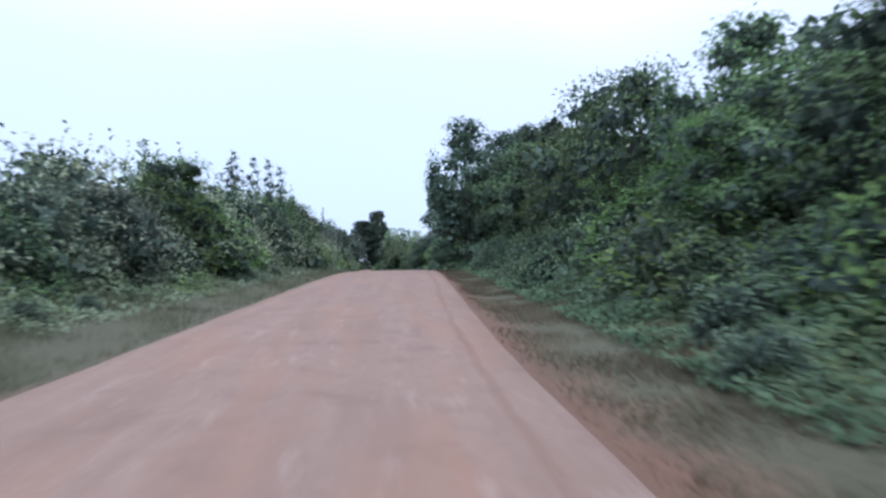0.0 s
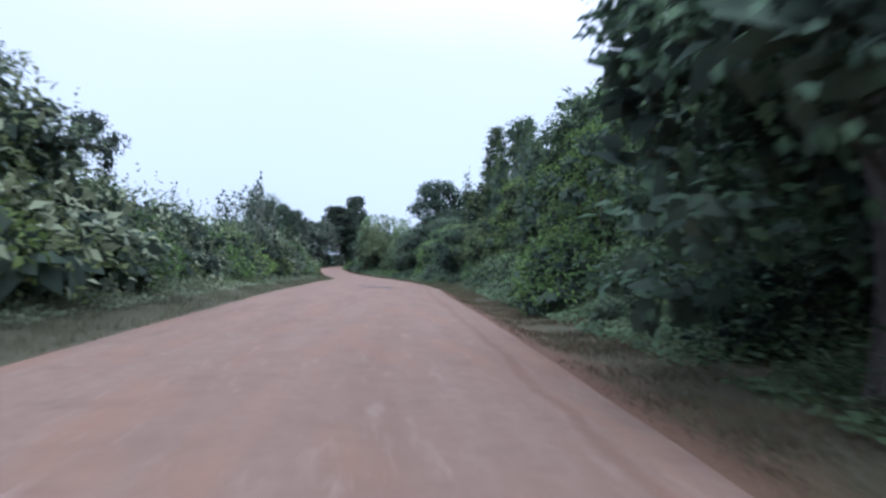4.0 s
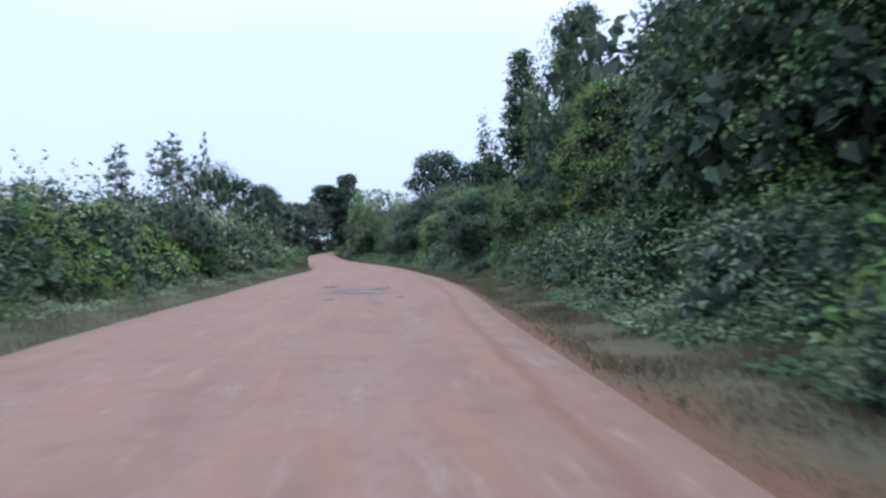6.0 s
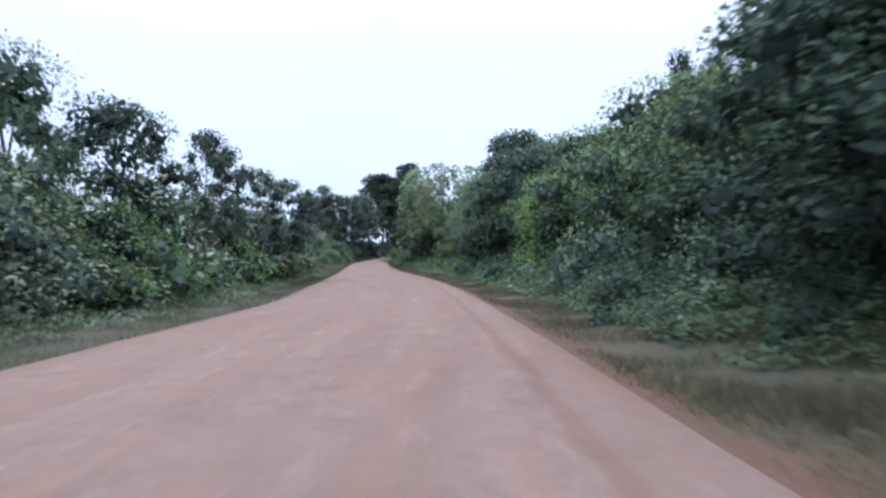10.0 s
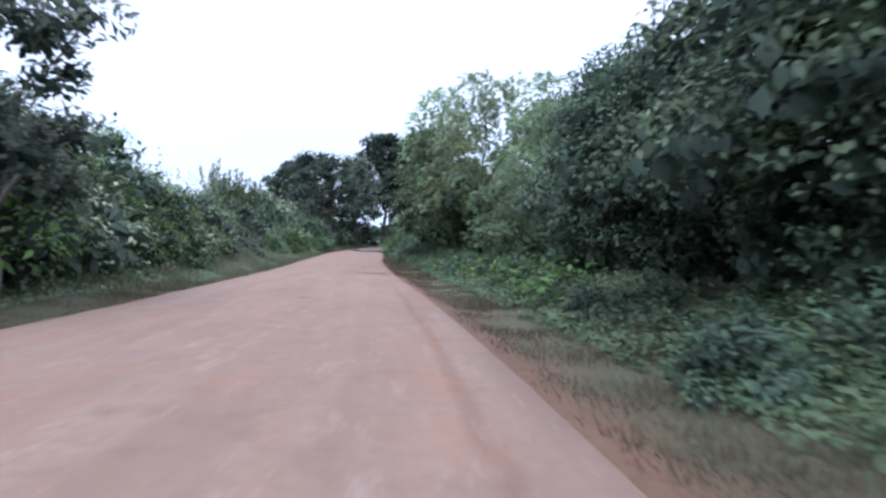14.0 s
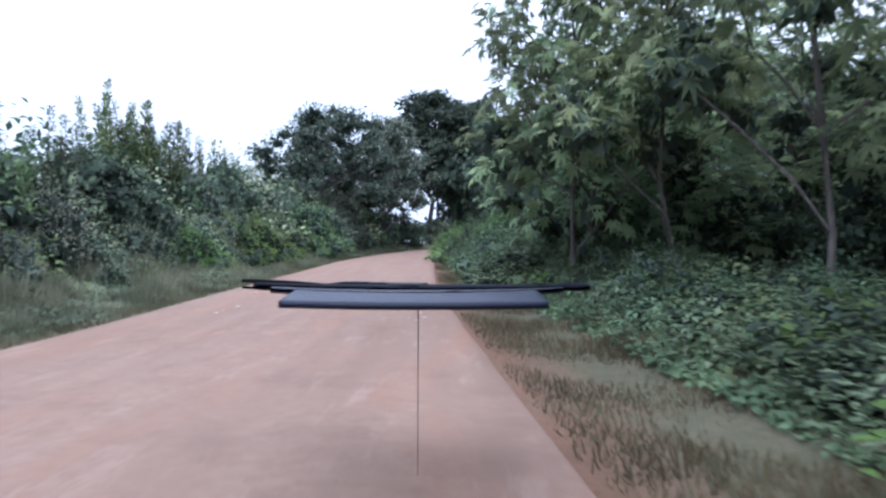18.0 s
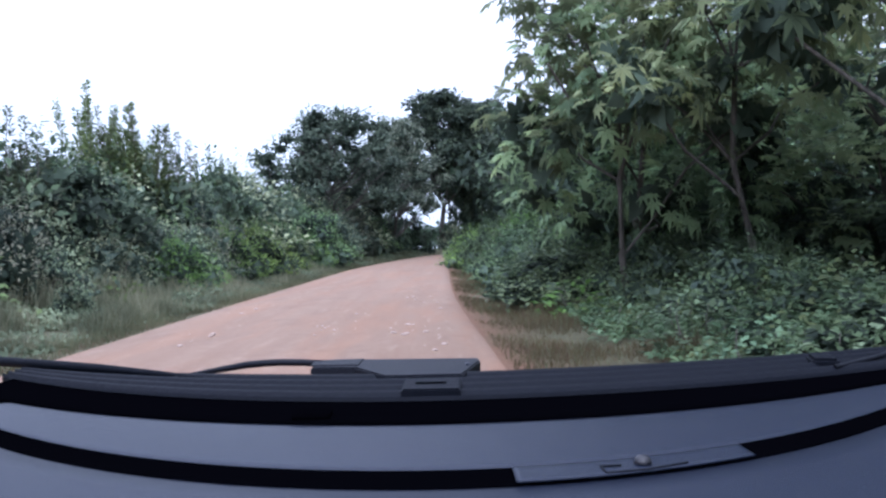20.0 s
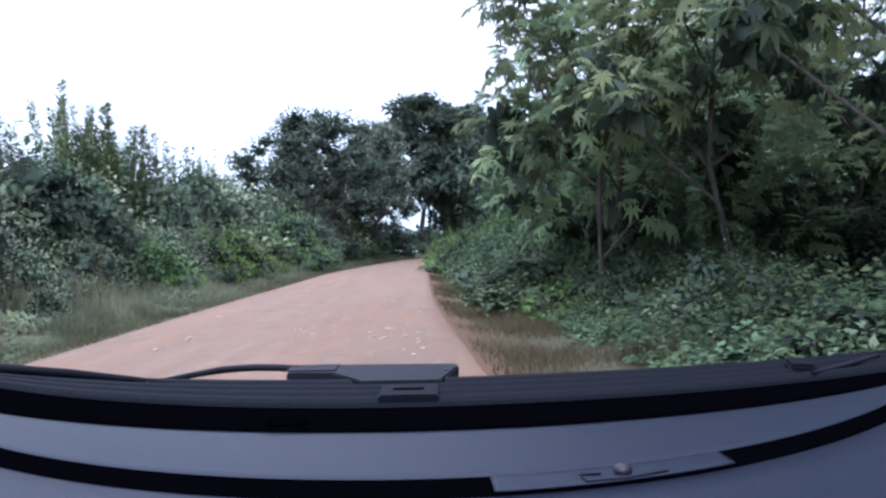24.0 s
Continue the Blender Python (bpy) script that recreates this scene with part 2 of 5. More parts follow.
    bumped(nt, p, fine, 0.35, 0.03)
    return m


def ground_material():
    """Red soil beside the road, giving way to litter and low green further off."""
    m, nt, p = nodes_of("verge_soil_and_litter")
    uv = nt.nodes.new("ShaderNodeSeparateXYZ")
    nt.links.new(coords(nt, "UV"), uv.inputs[0])
    off = nt.nodes.new("ShaderNodeMath")
    off.operation = "ABSOLUTE"
    nt.links.new(uv.outputs[0], off.inputs[0])
    ob = coords(nt)
    wob = noise_of(nt, 0.9, 5.0, ob, 0.2, 0.8)
    add = nt.nodes.new("ShaderNodeMath")
    add.operation = "ADD"
    side = nt.nodes.new("ShaderNodeMath")
    side.operation = "LESS_THAN"
    nt.links.new(uv.outputs[0], side.inputs[0])
    side.inputs[1].default_value = 0.0
    wide = nt.nodes.new("ShaderNodeMath")
    wide.operation = "MULTIPLY_ADD"
    wide.inputs[1].default_value = 0.75
    nt.links.new(side.outputs[0], wide.inputs[0])
    nt.links.new(wob, wide.inputs[2])
    nt.links.new(off.outputs[0], add.inputs[0])
    nt.links.new(wide.outputs[0], add.inputs[1])
    far = nt.nodes.new("ShaderNodeMapRange")
    far.inputs[1].default_value, far.inputs[2].default_value = 1.6, 2.7
    nt.links.new(add.outputs[0], far.inputs[0])
    fine = noise_of(nt, 9.0, 8.0, ob, 0.3, 0.7, 0.7)
    soil = mixed(nt, fine, (0.088, 0.050, 0.032), (0.140, 0.082, 0.052))
    green = mixed(nt, fine, (0.046, 0.046, 0.028), (0.084, 0.078, 0.046))
    nt.links.new(mixed(nt, far.outputs[0], soil, green), p.inputs["Base Color"])
    p.inputs["Roughness"].default_value = 0.95
    p.inputs["Specular IOR Level"].default_value = 0.15
    bumped(nt, p, fine, 0.5, 0.04)
    return m


ROAD = road_material()
SOIL = ground_material()


# ---- the lie of the land ----
def curve_through(ys, vs):
    def f(y):
        return np.interp(y, ys, vs)
    return f


left_edge = curve_through([-60, 9, 15, 34, 65, 81, 92, 105, 120, 131, 136, 151, 168, 177, 184, 190, 204, 212, 219, 227, 236, 242, 248, 254, 260, 300],
                          [-6, -3.2, -2.9, -2.0, -0.6, -0.4, 0.2, 0.5, 1.4, 2.0, 1.4, 0.5, -0.4, -0.7, -1.1, -1.5, -2.0, -2.3, -1.8, -0.9, 0.8, 5, 14, 26, 40, 140])
right_edge = curve_through([-60, 8, 12, 24, 45, 63, 80, 89, 101, 118, 131, 139, 148, 161, 172, 180, 191, 205, 217, 224, 230, 236, 242, 248, 300],
                           [-1, 1.7, 2.0, 3.0, 4.7, 6.1, 7.5, 8.5, 9.1, 9.1, 8.9, 8.6, 8.1, 7.0, 5.7, 4.88, 3.82, 3.05, 2.5, 3.5, 8, 18, 32, 48, 180])
road_rise = curve_through([-60, -20, 0, 20, 40, 55, 70, 160, 185, 210, 225, 236, 246, 300],
                          [-4.0, -2.5, -1.75, -1.0, -0.33, 0.02, 0.05, 0.0, 0.35, 0.95, 1.30, 1.72, 2.0, 2.6])


def evened(f, y, d):
    return sum(f(y + k * d) for k in (-3, -2, -1, 0, 1, 2, 3)) / 7


def left_of(y):
    return evened(left_edge, y, 1.5)


def right_of(y):
    return evened(right_edge, y, 1.5)


def road_z(y):
    return evened(road_rise, y, 4.0)


def across(y, u):
    """The point u across the road: -1 its left edge, 1 its right edge, metres beyond them past that."""
    a, b = left_of(y), right_of(y)
    if abs(u) <= 1:
        return (a + b) / 2 + u * (b - a) / 2
    return b + u - 1 if u > 1 else a + u + 1


def land(x, y):
    """The height of the ground: the road's own rise, a shallow ditch at its edge and a low bank past it."""
    a, b = left_of(y), right_of(y)
    e = max(a - x, x - b, 0.0)
    z = road_z(y)
    if e > 0:
        z += -0.09 * math.exp(-((e - 0.8) / 0.5) ** 2) + 0.07 * max(0.0, min(e - 1.3, 5.0)) + 0.04 * min(e, 1.0) * noise.noise((x * 0.6, y * 0.6, 0))
    return z


def land_many(x, y):
    """The same heights for many places at once, without the small unevenness."""
    e = np.maximum(np.maximum(left_of(y) - x, x - right_of(y)), 0.0)
    return road_z(y) - 0.09 * np.exp(-((e - 0.8) / 0.5) ** 2) * (e > 0) + 0.07 * np.clip(e - 1.3, 0.0, 5.0)


def drifts(a, b, seed):
    """A smooth uneven field between about -1 and 1, for patches of plants."""
    return (np.sin(a * 1.1 + 1.7 * np.sin(b * 0.9 + seed)) + np.sin(b * 1.7 + 1.3 * np.sin(a * 0.6 + 2 * seed)) + np.sin(a * 2.9 + b * 1.2 + seed)) / 3


def mesh_of(name, verts, faces, material, smooth=False, uvs=None):
    me = bpy.data.meshes.new(name)
    me.from_pydata(verts, [], faces)
    if uvs is not None:
        layer = me.uv_layers.new(name="UVMap")
        idx = np.zeros(len(me.loops), dtype=np.int32)
        me.loops.foreach_get("vertex_index", idx)
        layer.data.foreach_set("uv", np.asarray(uvs, dtype=np.float32)[idx].ravel())
    me.materials.append(material)
    if smooth:
        me.polygons.foreach_set("use_smooth", [True] * len(me.polygons))
    me.update()
    return me


def ribbon(name, ys, us, height, material):
    """A sheet along the road: one row of points for each y, at the given places across it."""
    verts, uvs = [], []
    for y in ys:
        for u in us:
            x = across(y, u)
            verts.append((x, y, height(x, y, u)))
            uvs.append((u, y))
    n = len(us)
    faces = [(i * n + j, i * n + j + 1, (i + 1) * n + j + 1, (i + 1) * n + j) for i in range(len(ys) - 1) for j in range(n - 1)]
    return new(name, mesh_of(name, verts, faces, material, True, uvs))


GROUND_YS = [-3000, -1000, -300, -100] + list(range(-60, 300, 2)) + [320, 360, 400, 500, 800, 1500, 3500]
SIDE_US = [1.0, 1.3, 1.6, 2.0, 2.4, 2.9, 3.5, 4.2, 5, 6, 8, 12, 20, 40, 100, 300, 900, 3000]
ground = ribbon("ground", GROUND_YS, [-u for u in reversed(SIDE_US)] + SIDE_US, lambda x, y, u: land(x, y) - (0.03 if abs(u) > 1.2 else 0.06), SOIL)
tagged(ground, "red soil and leaf litter under roadside scrub", "ground", kind="structure")


def road_height(x, y, u):
    edge = abs(u) > 1
    crown = 0.06 * (1 - u * u) if not edge else -0.09
    rut = -0.025 * math.exp(-((abs(u + 0.05) - 0.33) / 0.1) ** 2)
    holes = -0.05 * max(0.0, noise.noise((x * 0.9, y * 0.6, 8.0)) - 0.25) * (1 if 78 < y < 96 else 0.3)
    return road_z(y) + crown + rut + holes + 0.014 * noise.noise((x * 0.8, y * 0.5, 3.0))


road = ribbon("road", [y * 0.6 for y in range(-100, 450)], [-1.12, -1.0, -0.9, -0.8, -0.7, -0.6, -0.5, -0.42, -0.34, -0.26, -0.18, -0.1, 0, 0.1, 0.18, 0.26, 0.34, 0.42, 0.5, 0.6, 0.7, 0.8, 0.9, 1.0, 1.12], road_height, ROAD)
tagged(road, "pinkish red laterite dirt road with faint wheel tracks", "road", kind="structure")


# ---- plants ----
rng = np.random.default_rng(7)


def unit(v):
    return v / np.maximum(np.linalg.norm(v, axis=-1, keepdims=True), 1e-6)


def leaves_mesh(name, at, way, up, length, width, material, shape="oval"):
    """One mesh of many leaves: each starts at a point, runs along its way and is folded along its rib."""
    n = len(at)
    way = unit(way)
    side = unit(np.cross(way, up))
    nrm = np.cross(side, way)
    L, W = length[:, None], width[:, None]
    if shape == "oval":
        rows = [at, at + way * L * 0.45 + side * W * 0.5 + nrm * W * 0.14, at + way * L - nrm * L * 0.12, at + way * L * 0.45 - side * W * 0.5 + nrm * W * 0.14]
        tri = [(0, 1, 2), (0, 2, 3)]
    elif shape == "blade":
        rows = [at - side * W * 0.5, at + side * W * 0.5, at + way * L * 0.6 + side * W * 0.35, at + way * L - nrm * L * 0.25, at + way * L * 0.6 - side * W * 0.35]
        tri = [(0, 1, 2), (0, 2, 4), (4, 2, 3)]
    else:  # palmate: seven pointed lobes round the stalk's end
        rows, tri = [at + way * L * 0.30], []
        for k, (a, r) in enumerate(((-2.25, 0.5), (-1.45, 0.78), (-0.7, 0.95), (0, 1.05), (0.7, 0.95), (1.45, 0.78), (2.25, 0.5))):
            c, s = math.cos(a), math.sin(a)
            tip = at + way * L * (0.30 + 0.66 * r * c) + side * L * 0.66 * r * s - nrm * L * 0.20 * r * r
            mid = at + way * L * 0.30 + (way * math.cos(a - 0.33) + side * math.sin(a - 0.33)) * L * 0.31 * r
            mid2 = at + way * L * 0.30 + (way * math.cos(a + 0.33) + side * math.sin(a + 0.33)) * L * 0.31 * r
            b = len(rows)
            rows += [mid, tip, mid2]
            tri += [(0, b, b + 1), (0, b + 1, b + 2)]
        # one island for each leaf: all lobes share its centre
    k = len(rows)
    verts = np.stack(rows, axis=1).reshape(-1, 3)
    faces = (np.arange(n)[:, None, None] * k + np.array(tri)[None]).reshape(-1, 3)
    me = bpy.data.meshes.new(name)
    me.vertices.add(len(verts))
    me.vertices.foreach_set("co", verts.astype(np.float32).ravel())
    me.loops.add(faces.size)
    me.loops.foreach_set("vertex_index", faces.astype(np.int32).ravel())
    me.polygons.add(len(faces))
    me.polygons.foreach_set("loop_start", np.arange(0, faces.size, 3, dtype=np.int32))
    me.polygons.foreach_set("loop_total", np.full(len(faces), 3, dtype=np.int32))
    me.update(calc_edges=True)
    # each leaf is shaded partly by the way its clump faces
    toward = unit(up)
    toward = toward * np.where((toward * nrm).sum(axis=1, keepdims=True) < 0, -1.0, 1.0)
    turned = unit(0.3 * nrm + 0.7 * toward)
    first = verts[faces[:len(tri), 0]], verts[faces[:len(tri), 1]], verts[faces[:len(tri), 2]]
    facing = np.cross(first[1] - first[0], first[2] - first[0]).sum(axis=0)
    turned = turned * (1.0 if facing @ nrm[0] > 0 else -1.0)
    soft_normal = me.attributes.new("custom_normal", "FLOAT_VECTOR", "POINT")
    soft_normal.data.foreach_set("vector", np.repeat(turned, k, axis=0).astype(np.float32).ravel())
    me.materials.append(material)
    return me


def clump_leaves(clumps, per_area, size, droop=0.35, aspect=0.55, inside=0.25, spread=0.75, face=False):
    """Leaf starts, ways, ups and sizes over the skins of ellipsoid clumps (x, y, z, rx, ry, rz); none deep inside a neighbour."""
    at, way, up, ln = [], [], [], []
    cl = np.array(clumps)
    for i, (cx, cy, cz, rx, ry, rz) in enumerate(clumps):
        n = max(8, int(per_area * 4 * math.pi * ((rx * ry + ry * rz + rx * rz) / 3)))
        d = unit(rng.normal(size=(n, 3)))
        r = 1 - inside * rng.random((n, 1)) ** 1.5 + 0.11 * rng.normal(size=(n, 1))
        p = d * np.array([rx, ry, rz]) * r + np.array([cx, cy, cz])
        q = np.linalg.norm((p[:, None, :] - cl[None, :, :3]) / cl[None, :, 3:], axis=2)
        q[:, i] = 9
        keep = (p[:, 2] > 0.03) & (q.min(axis=1) > 0.78)
        keep &= (d[:, 2] > -0.12) | (rng.random(n) < 0.2)  # few leaves under a clump: its shaded depth shows
        if face:  # fewer leaves on the side turned away from the road, the pattern's +y
            keep &= (d[:, 1] < 0.20) | (d[:, 2] > 0.6) | (rng.random(n) < 0.2)
        d, p = d[keep], p[keep]
        w = d + spread * rng.normal(size=d.shape)
        w[:, 2] -= droop
        u = d * 0.95 + np.array([0, 0, 0.6]) + 0.28 * rng.normal(size=d.shape)
        at.append(p)
        way.append(w)
        up.append(u)
        ln.append(size * rng.uniform(0.6, 1.35, len(p)))
    at, way, up, ln = (np.concatenate(a) for a in (at, way, up, ln))
    return at, way, up, ln, ln * aspect


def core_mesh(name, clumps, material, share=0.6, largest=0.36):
    """The packed leaves in the depth of the clumps, coloured as if in shade: broad leaves at all angles, none longer
    than the largest.
    """
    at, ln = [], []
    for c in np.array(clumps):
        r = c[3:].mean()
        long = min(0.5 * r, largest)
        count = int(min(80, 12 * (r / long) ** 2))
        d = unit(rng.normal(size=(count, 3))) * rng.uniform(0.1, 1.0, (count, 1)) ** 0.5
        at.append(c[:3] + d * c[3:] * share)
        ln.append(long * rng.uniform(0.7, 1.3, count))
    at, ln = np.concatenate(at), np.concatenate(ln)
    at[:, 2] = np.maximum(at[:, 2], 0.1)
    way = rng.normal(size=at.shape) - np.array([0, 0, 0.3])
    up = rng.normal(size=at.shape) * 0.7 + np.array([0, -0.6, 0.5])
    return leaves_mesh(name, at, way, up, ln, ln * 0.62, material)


def tube(points, radii, sides=7):
    """Vertices and faces of a bent, tapering stem."""
    verts, faces = [], []
    for i, (p, r) in enumerate(zip(points, radii)):
        q = Vector(points[min(i + 1, len(points) - 1)]) - Vector(points[max(i - 1, 0)])
        rot = q.to_track_quat("Z", "Y").to_matrix()
        for k in range(sides):
            a = 2 * math.pi * k / sides
            verts.append(tuple(Vector(p) + rot @ Vector((r * math.cos(a), r * math.sin(a), 0))))
    for i in range(len(points) - 1):
        for k in range(sides):
            k2 = (k + 1) % sides
            faces.append((i * sides + k, i * sides + k2, (i + 1) * sides + k2, (i + 1) * sides + k))
    faces.append(tuple(range((len(points) - 1) * sides, len(points) * sides)))
    return verts, faces


def stem_mesh(name, stems, material):
    verts, faces = [], []
    for pts, radii in stems:
        v, f = tube(pts, radii)
        b = len(verts)
        verts += v
        faces += [tuple(i + b for i in q) for q in f]
    return mesh_of(name, verts, faces, material, True)


def part(name, me, parent, label=""):
    ob = new(name, me)
    ob.parent = parent
    if label:
        ob["label"] = label
    return ob


def bent(a, b, r0, r1, wobble=0.08, n=5):
    a, b = Vector(a), Vector(b)
    pts, radii = [], []
    ln = (b - a).length
    for i in range(n):
        f = i / (n - 1)
        off = Vector((rng.normal(), rng.normal(), 0)) * wobble * ln * math.sin(math.pi * f)
        pts.append(tuple(a.lerp(b, f) + off))
        radii.append(r0 + (r1 - r0) * f)
    return pts, radii


def dome(h, w, count, lump=0.30, low=0.0, power=2.2):
    """Clumps that fill a rounded bush of height h and width w."""
    out = []
    for i in range(count):
        a = i * 2.399 + rng.normal() * 0.35
        f = low + (1 - low) * ((i + rng.random()) / count)
        r = w * 0.5 * math.sqrt(max(0.04, 1 - f ** power)) * rng.uniform(0.45, 0.9)
        s = w * lump * rng.uniform(0.6, 1.1) * (1 - 0.3 * f)
        out.append((r * math.cos(a), r * math.sin(a), max(s * 0.5, f * (h - s * 0.7)), s, s, s * rng.uniform(0.6, 0.95)))
    return out


def make_bush(h, w, material, size=0.22, density=30, count=15, lump=0.30, shoots=10):
    """A bush: a few bent stems, uneven clumps of leaves and leafy shoots that stick out of the top."""
    root = new("bush")
    clumps = dome(h, w, count, lump)
    at, way, up, ln, wd = clump_leaves(clumps, density, size, face=True, inside=0.3)
    at, way, up, ln = list(at), list(way), list(up), list(ln)
    for _ in range(shoots):
        a, f = rng.uniform(0, 2 * math.pi), rng.uniform(0, 0.9)
        base = np.array([w * 0.42 * f * math.cos(a), w * 0.42 * f * math.sin(a), h * (0.92 - 0.45 * f * f)])
        lean = np.array([math.cos(a) * f * 0.7, math.sin(a) * f * 0.7, 1.0])
        reach = rng.uniform(0.3, 0.8) * min(1.0, h / 2.2)
        for k in range(10):
            b = rng.uniform(0, 2 * math.pi)
            at.append(base + lean * reach * k / 9)
            way.append(np.array([math.cos(b), math.sin(b), rng.uniform(0.1, 0.9)]))
            up.append(np.array([rng.normal() * 0.3, rng.normal() * 0.3, 1.0]))
            ln.append(size * rng.uniform(0.7, 1.2))
    ln = np.array(ln)
    part("foliage", leaves_mesh("foliage", np.array(at), np.array(way), np.array(up), ln, ln * 0.5, material), root)
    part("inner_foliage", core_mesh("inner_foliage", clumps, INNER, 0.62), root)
    for _ in range(3):
        part("stem", stem_mesh("stem", [bent((rng.normal() * 0.12, rng.normal() * 0.12, -0.2), (rng.uniform(-0.2, 0.2) * w, rng.uniform(-0.2, 0.2) * w, h * rng.uniform(0.45, 0.65)), 0.030, 0.010)], BARK), root)
    return root


def make_tree(h, w, material, low=0.3, size=0.28, density=20, count=24, bark=None, trunk=0.16, lump=0.20, inner=0.7, curtain=0, limbs=6, shape="leaf", bulge=0.22, lean=0.03, droop=0.35, aspect=0.55, face=False, cone=0.0, filled=1.0):
    """A tree: a tapering trunk, limbs out to the crown, and leaves in uneven clumps; curtains of creeper may hang from it."""
    root = new("tree")
    bark = bark or BARK
    clumps = []
    base_h = h * low
    top = (rng.normal() * lean * h, rng.normal() * lean * h, h * 0.86)
    tp, tr = bent((0, 0, -0.25), top, trunk, trunk * 0.3, 0.03, 7)
    for i in range(count):
        f = (i + rng.random()) / count
        a = i * 2.4 + rng.normal() * 0.4
        r = w * 0.5 * math.sin(math.pi * min(1, bulge + (0.94 - bulge) * f)) ** 0.8 * rng.uniform(0.35, 0.95)
        s = w * lump * rng.uniform(0.65, 1.25)
        if cone:  # tapers to a point
            r = w * 0.5 * (1 - f) ** cone * rng.uniform(0.3, 0.92)
            s *= 1 - 0.55 * f
        c = (r * math.cos(a), r * math.sin(a), min(base_h + (h - base_h) * f, h - s * 0.6))
        clumps.append((*c, s, s, s * rng.uniform(0.5, 0.75)))
    for i in range(curtain):
        a = i * 2.4 + rng.normal() * 0.3
        r = w * 0.5 * rng.uniform(0.75, 1.0)
        zt = h * rng.uniform(0.35, 0.85)
        ln = zt * rng.uniform(0.5, 0.95)
        clumps.append((r * math.cos(a), r * math.sin(a), zt - ln / 2, w * 0.09 * rng.uniform(0.7, 1.4), w * 0.09 * rng.uniform(0.7, 1.4), ln / 2))
    stem = part("trunk", stem_mesh("trunk", [(tp, tr)], bark), root)
    for k in range(limbs):
        c = clumps[int((k + 0.5) * count / limbs)]
        j = max(1, min(5, int(max(0.15, (c[2] - 0.35 * math.hypot(c[0], c[1])) / h) * 6)))
        part("limb", stem_mesh("limb", [bent(tp[j], c[:3], trunk * 0.4, 0.02, 0.08, 4)], bark), stem)
    if shape == "leaf":
        data = clump_leaves(clumps, density, size, inside=0.3, droop=droop, aspect=aspect, face=face)
        part("crown", leaves_mesh("crown", *data, material), root)
    else:
        at, way, up, ln, wd = clump_leaves(clumps, density, size, inside=0.3, droop=0.6, spread=0.6, face=face)
        up = up * 0.6 + np.array([0, 0, 0.8])
        part("crown", leaves_mesh("crown", at, way, up, ln, wd, material, "palmate"), root)
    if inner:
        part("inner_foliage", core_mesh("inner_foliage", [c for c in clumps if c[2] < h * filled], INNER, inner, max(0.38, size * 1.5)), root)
    return root


def make_spire(h, w, material, size=0.3, stems=4, leafy=30):
    """A clump of thin upright shoots, each set with long leaves standing out all round."""
    root = new("sapling")
    at, way, up, ln = [], [], [], []
    for i in range(stems):
        x, y = rng.normal() * w * 0.25, rng.normal() * w * 0.25
        hh = h * rng.uniform(0.65, 1.0)
        part("stem", stem_mesh("stem", [bent((x * 0.4, y * 0.4, -0.2), (x * 1.2, y * 1.2, hh), 0.035, 0.008, 0.02)], BARK), root)
        n = int(hh * leafy)
        f = rng.uniform(0.25, 1.0, n)
        a = rng.uniform(0, 2 * math.pi, n)
        p = np.stack([x * (0.4 + 0.8 * f), y * (0.4 + 0.8 * f), f * hh], axis=1)
        d = np.stack([np.cos(a), np.sin(a), 0.5 + 0.35 * rng.normal(size=n)], axis=1)
        at.append(p + d * rng.uniform(0.02, 0.28, (n, 1)) * (1.2 - f[:, None]))
        way.append(d)
        up.append(np.tile([0, 0, 1.0], (n, 1)) + 0.3 * rng.normal(size=(n, 3)))
        ln.append(size * rng.uniform(0.7, 1.3, n) * (1.15 - 0.5 * f))
    at, way, up, ln = (np.concatenate(a) for a in (at, way, up, ln))
    part("foliage", leaves_mesh("foliage", at, way, up, ln, ln * 0.34, material), root)
    return root


def make_weed(h, w, material, size=0.26, leaves=70):
    """A low herb: stalks from one root with broad leaves on short stems."""
    root = new("weed")
    at, way, up, ln = [], [], [], []
    for i in range(leaves):
        a = rng.uniform(0, 2 * math.pi)
        f = rng.random()
        r = w * 0.5 * math.sqrt(rng.random())
        at.append((r * math.cos(a), r * math.sin(a), h * f * (1 - 0.5 * (2 * r / w) ** 2) + 0.04))
        way.append((math.cos(a) + rng.normal() * 0.5, math.sin(a) + rng.normal() * 0.5, 0.25 + rng.normal() * 0.3))
        up.append((math.cos(a) * 0.4, math.sin(a) * 0.4, 1.0))
        ln.append(size * rng.uniform(0.55, 1.25))
    ln = np.array(ln)
    part("foliage", leaves_mesh("foliage", np.array(at), np.array(way), np.array(up, dtype=float), ln, ln * 0.62, material), root)
    for _ in range(3):
        part("stem", stem_mesh("stem", [bent((0, 0, -0.1), (rng.normal() * w * 0.2, rng.normal() * w * 0.2, h * 0.8), 0.012, 0.005)], BARK), root)
    return root


PATTERNS = []


def reseed(k):
    """Each kind and each row of plants has its own random numbers."""
    global rng
    rng = np.random.default_rng(int(k))


def pattern(ob, label, category, group=""):
    PATTERNS.append(ob)
    return tagged(ob, label, category, group)


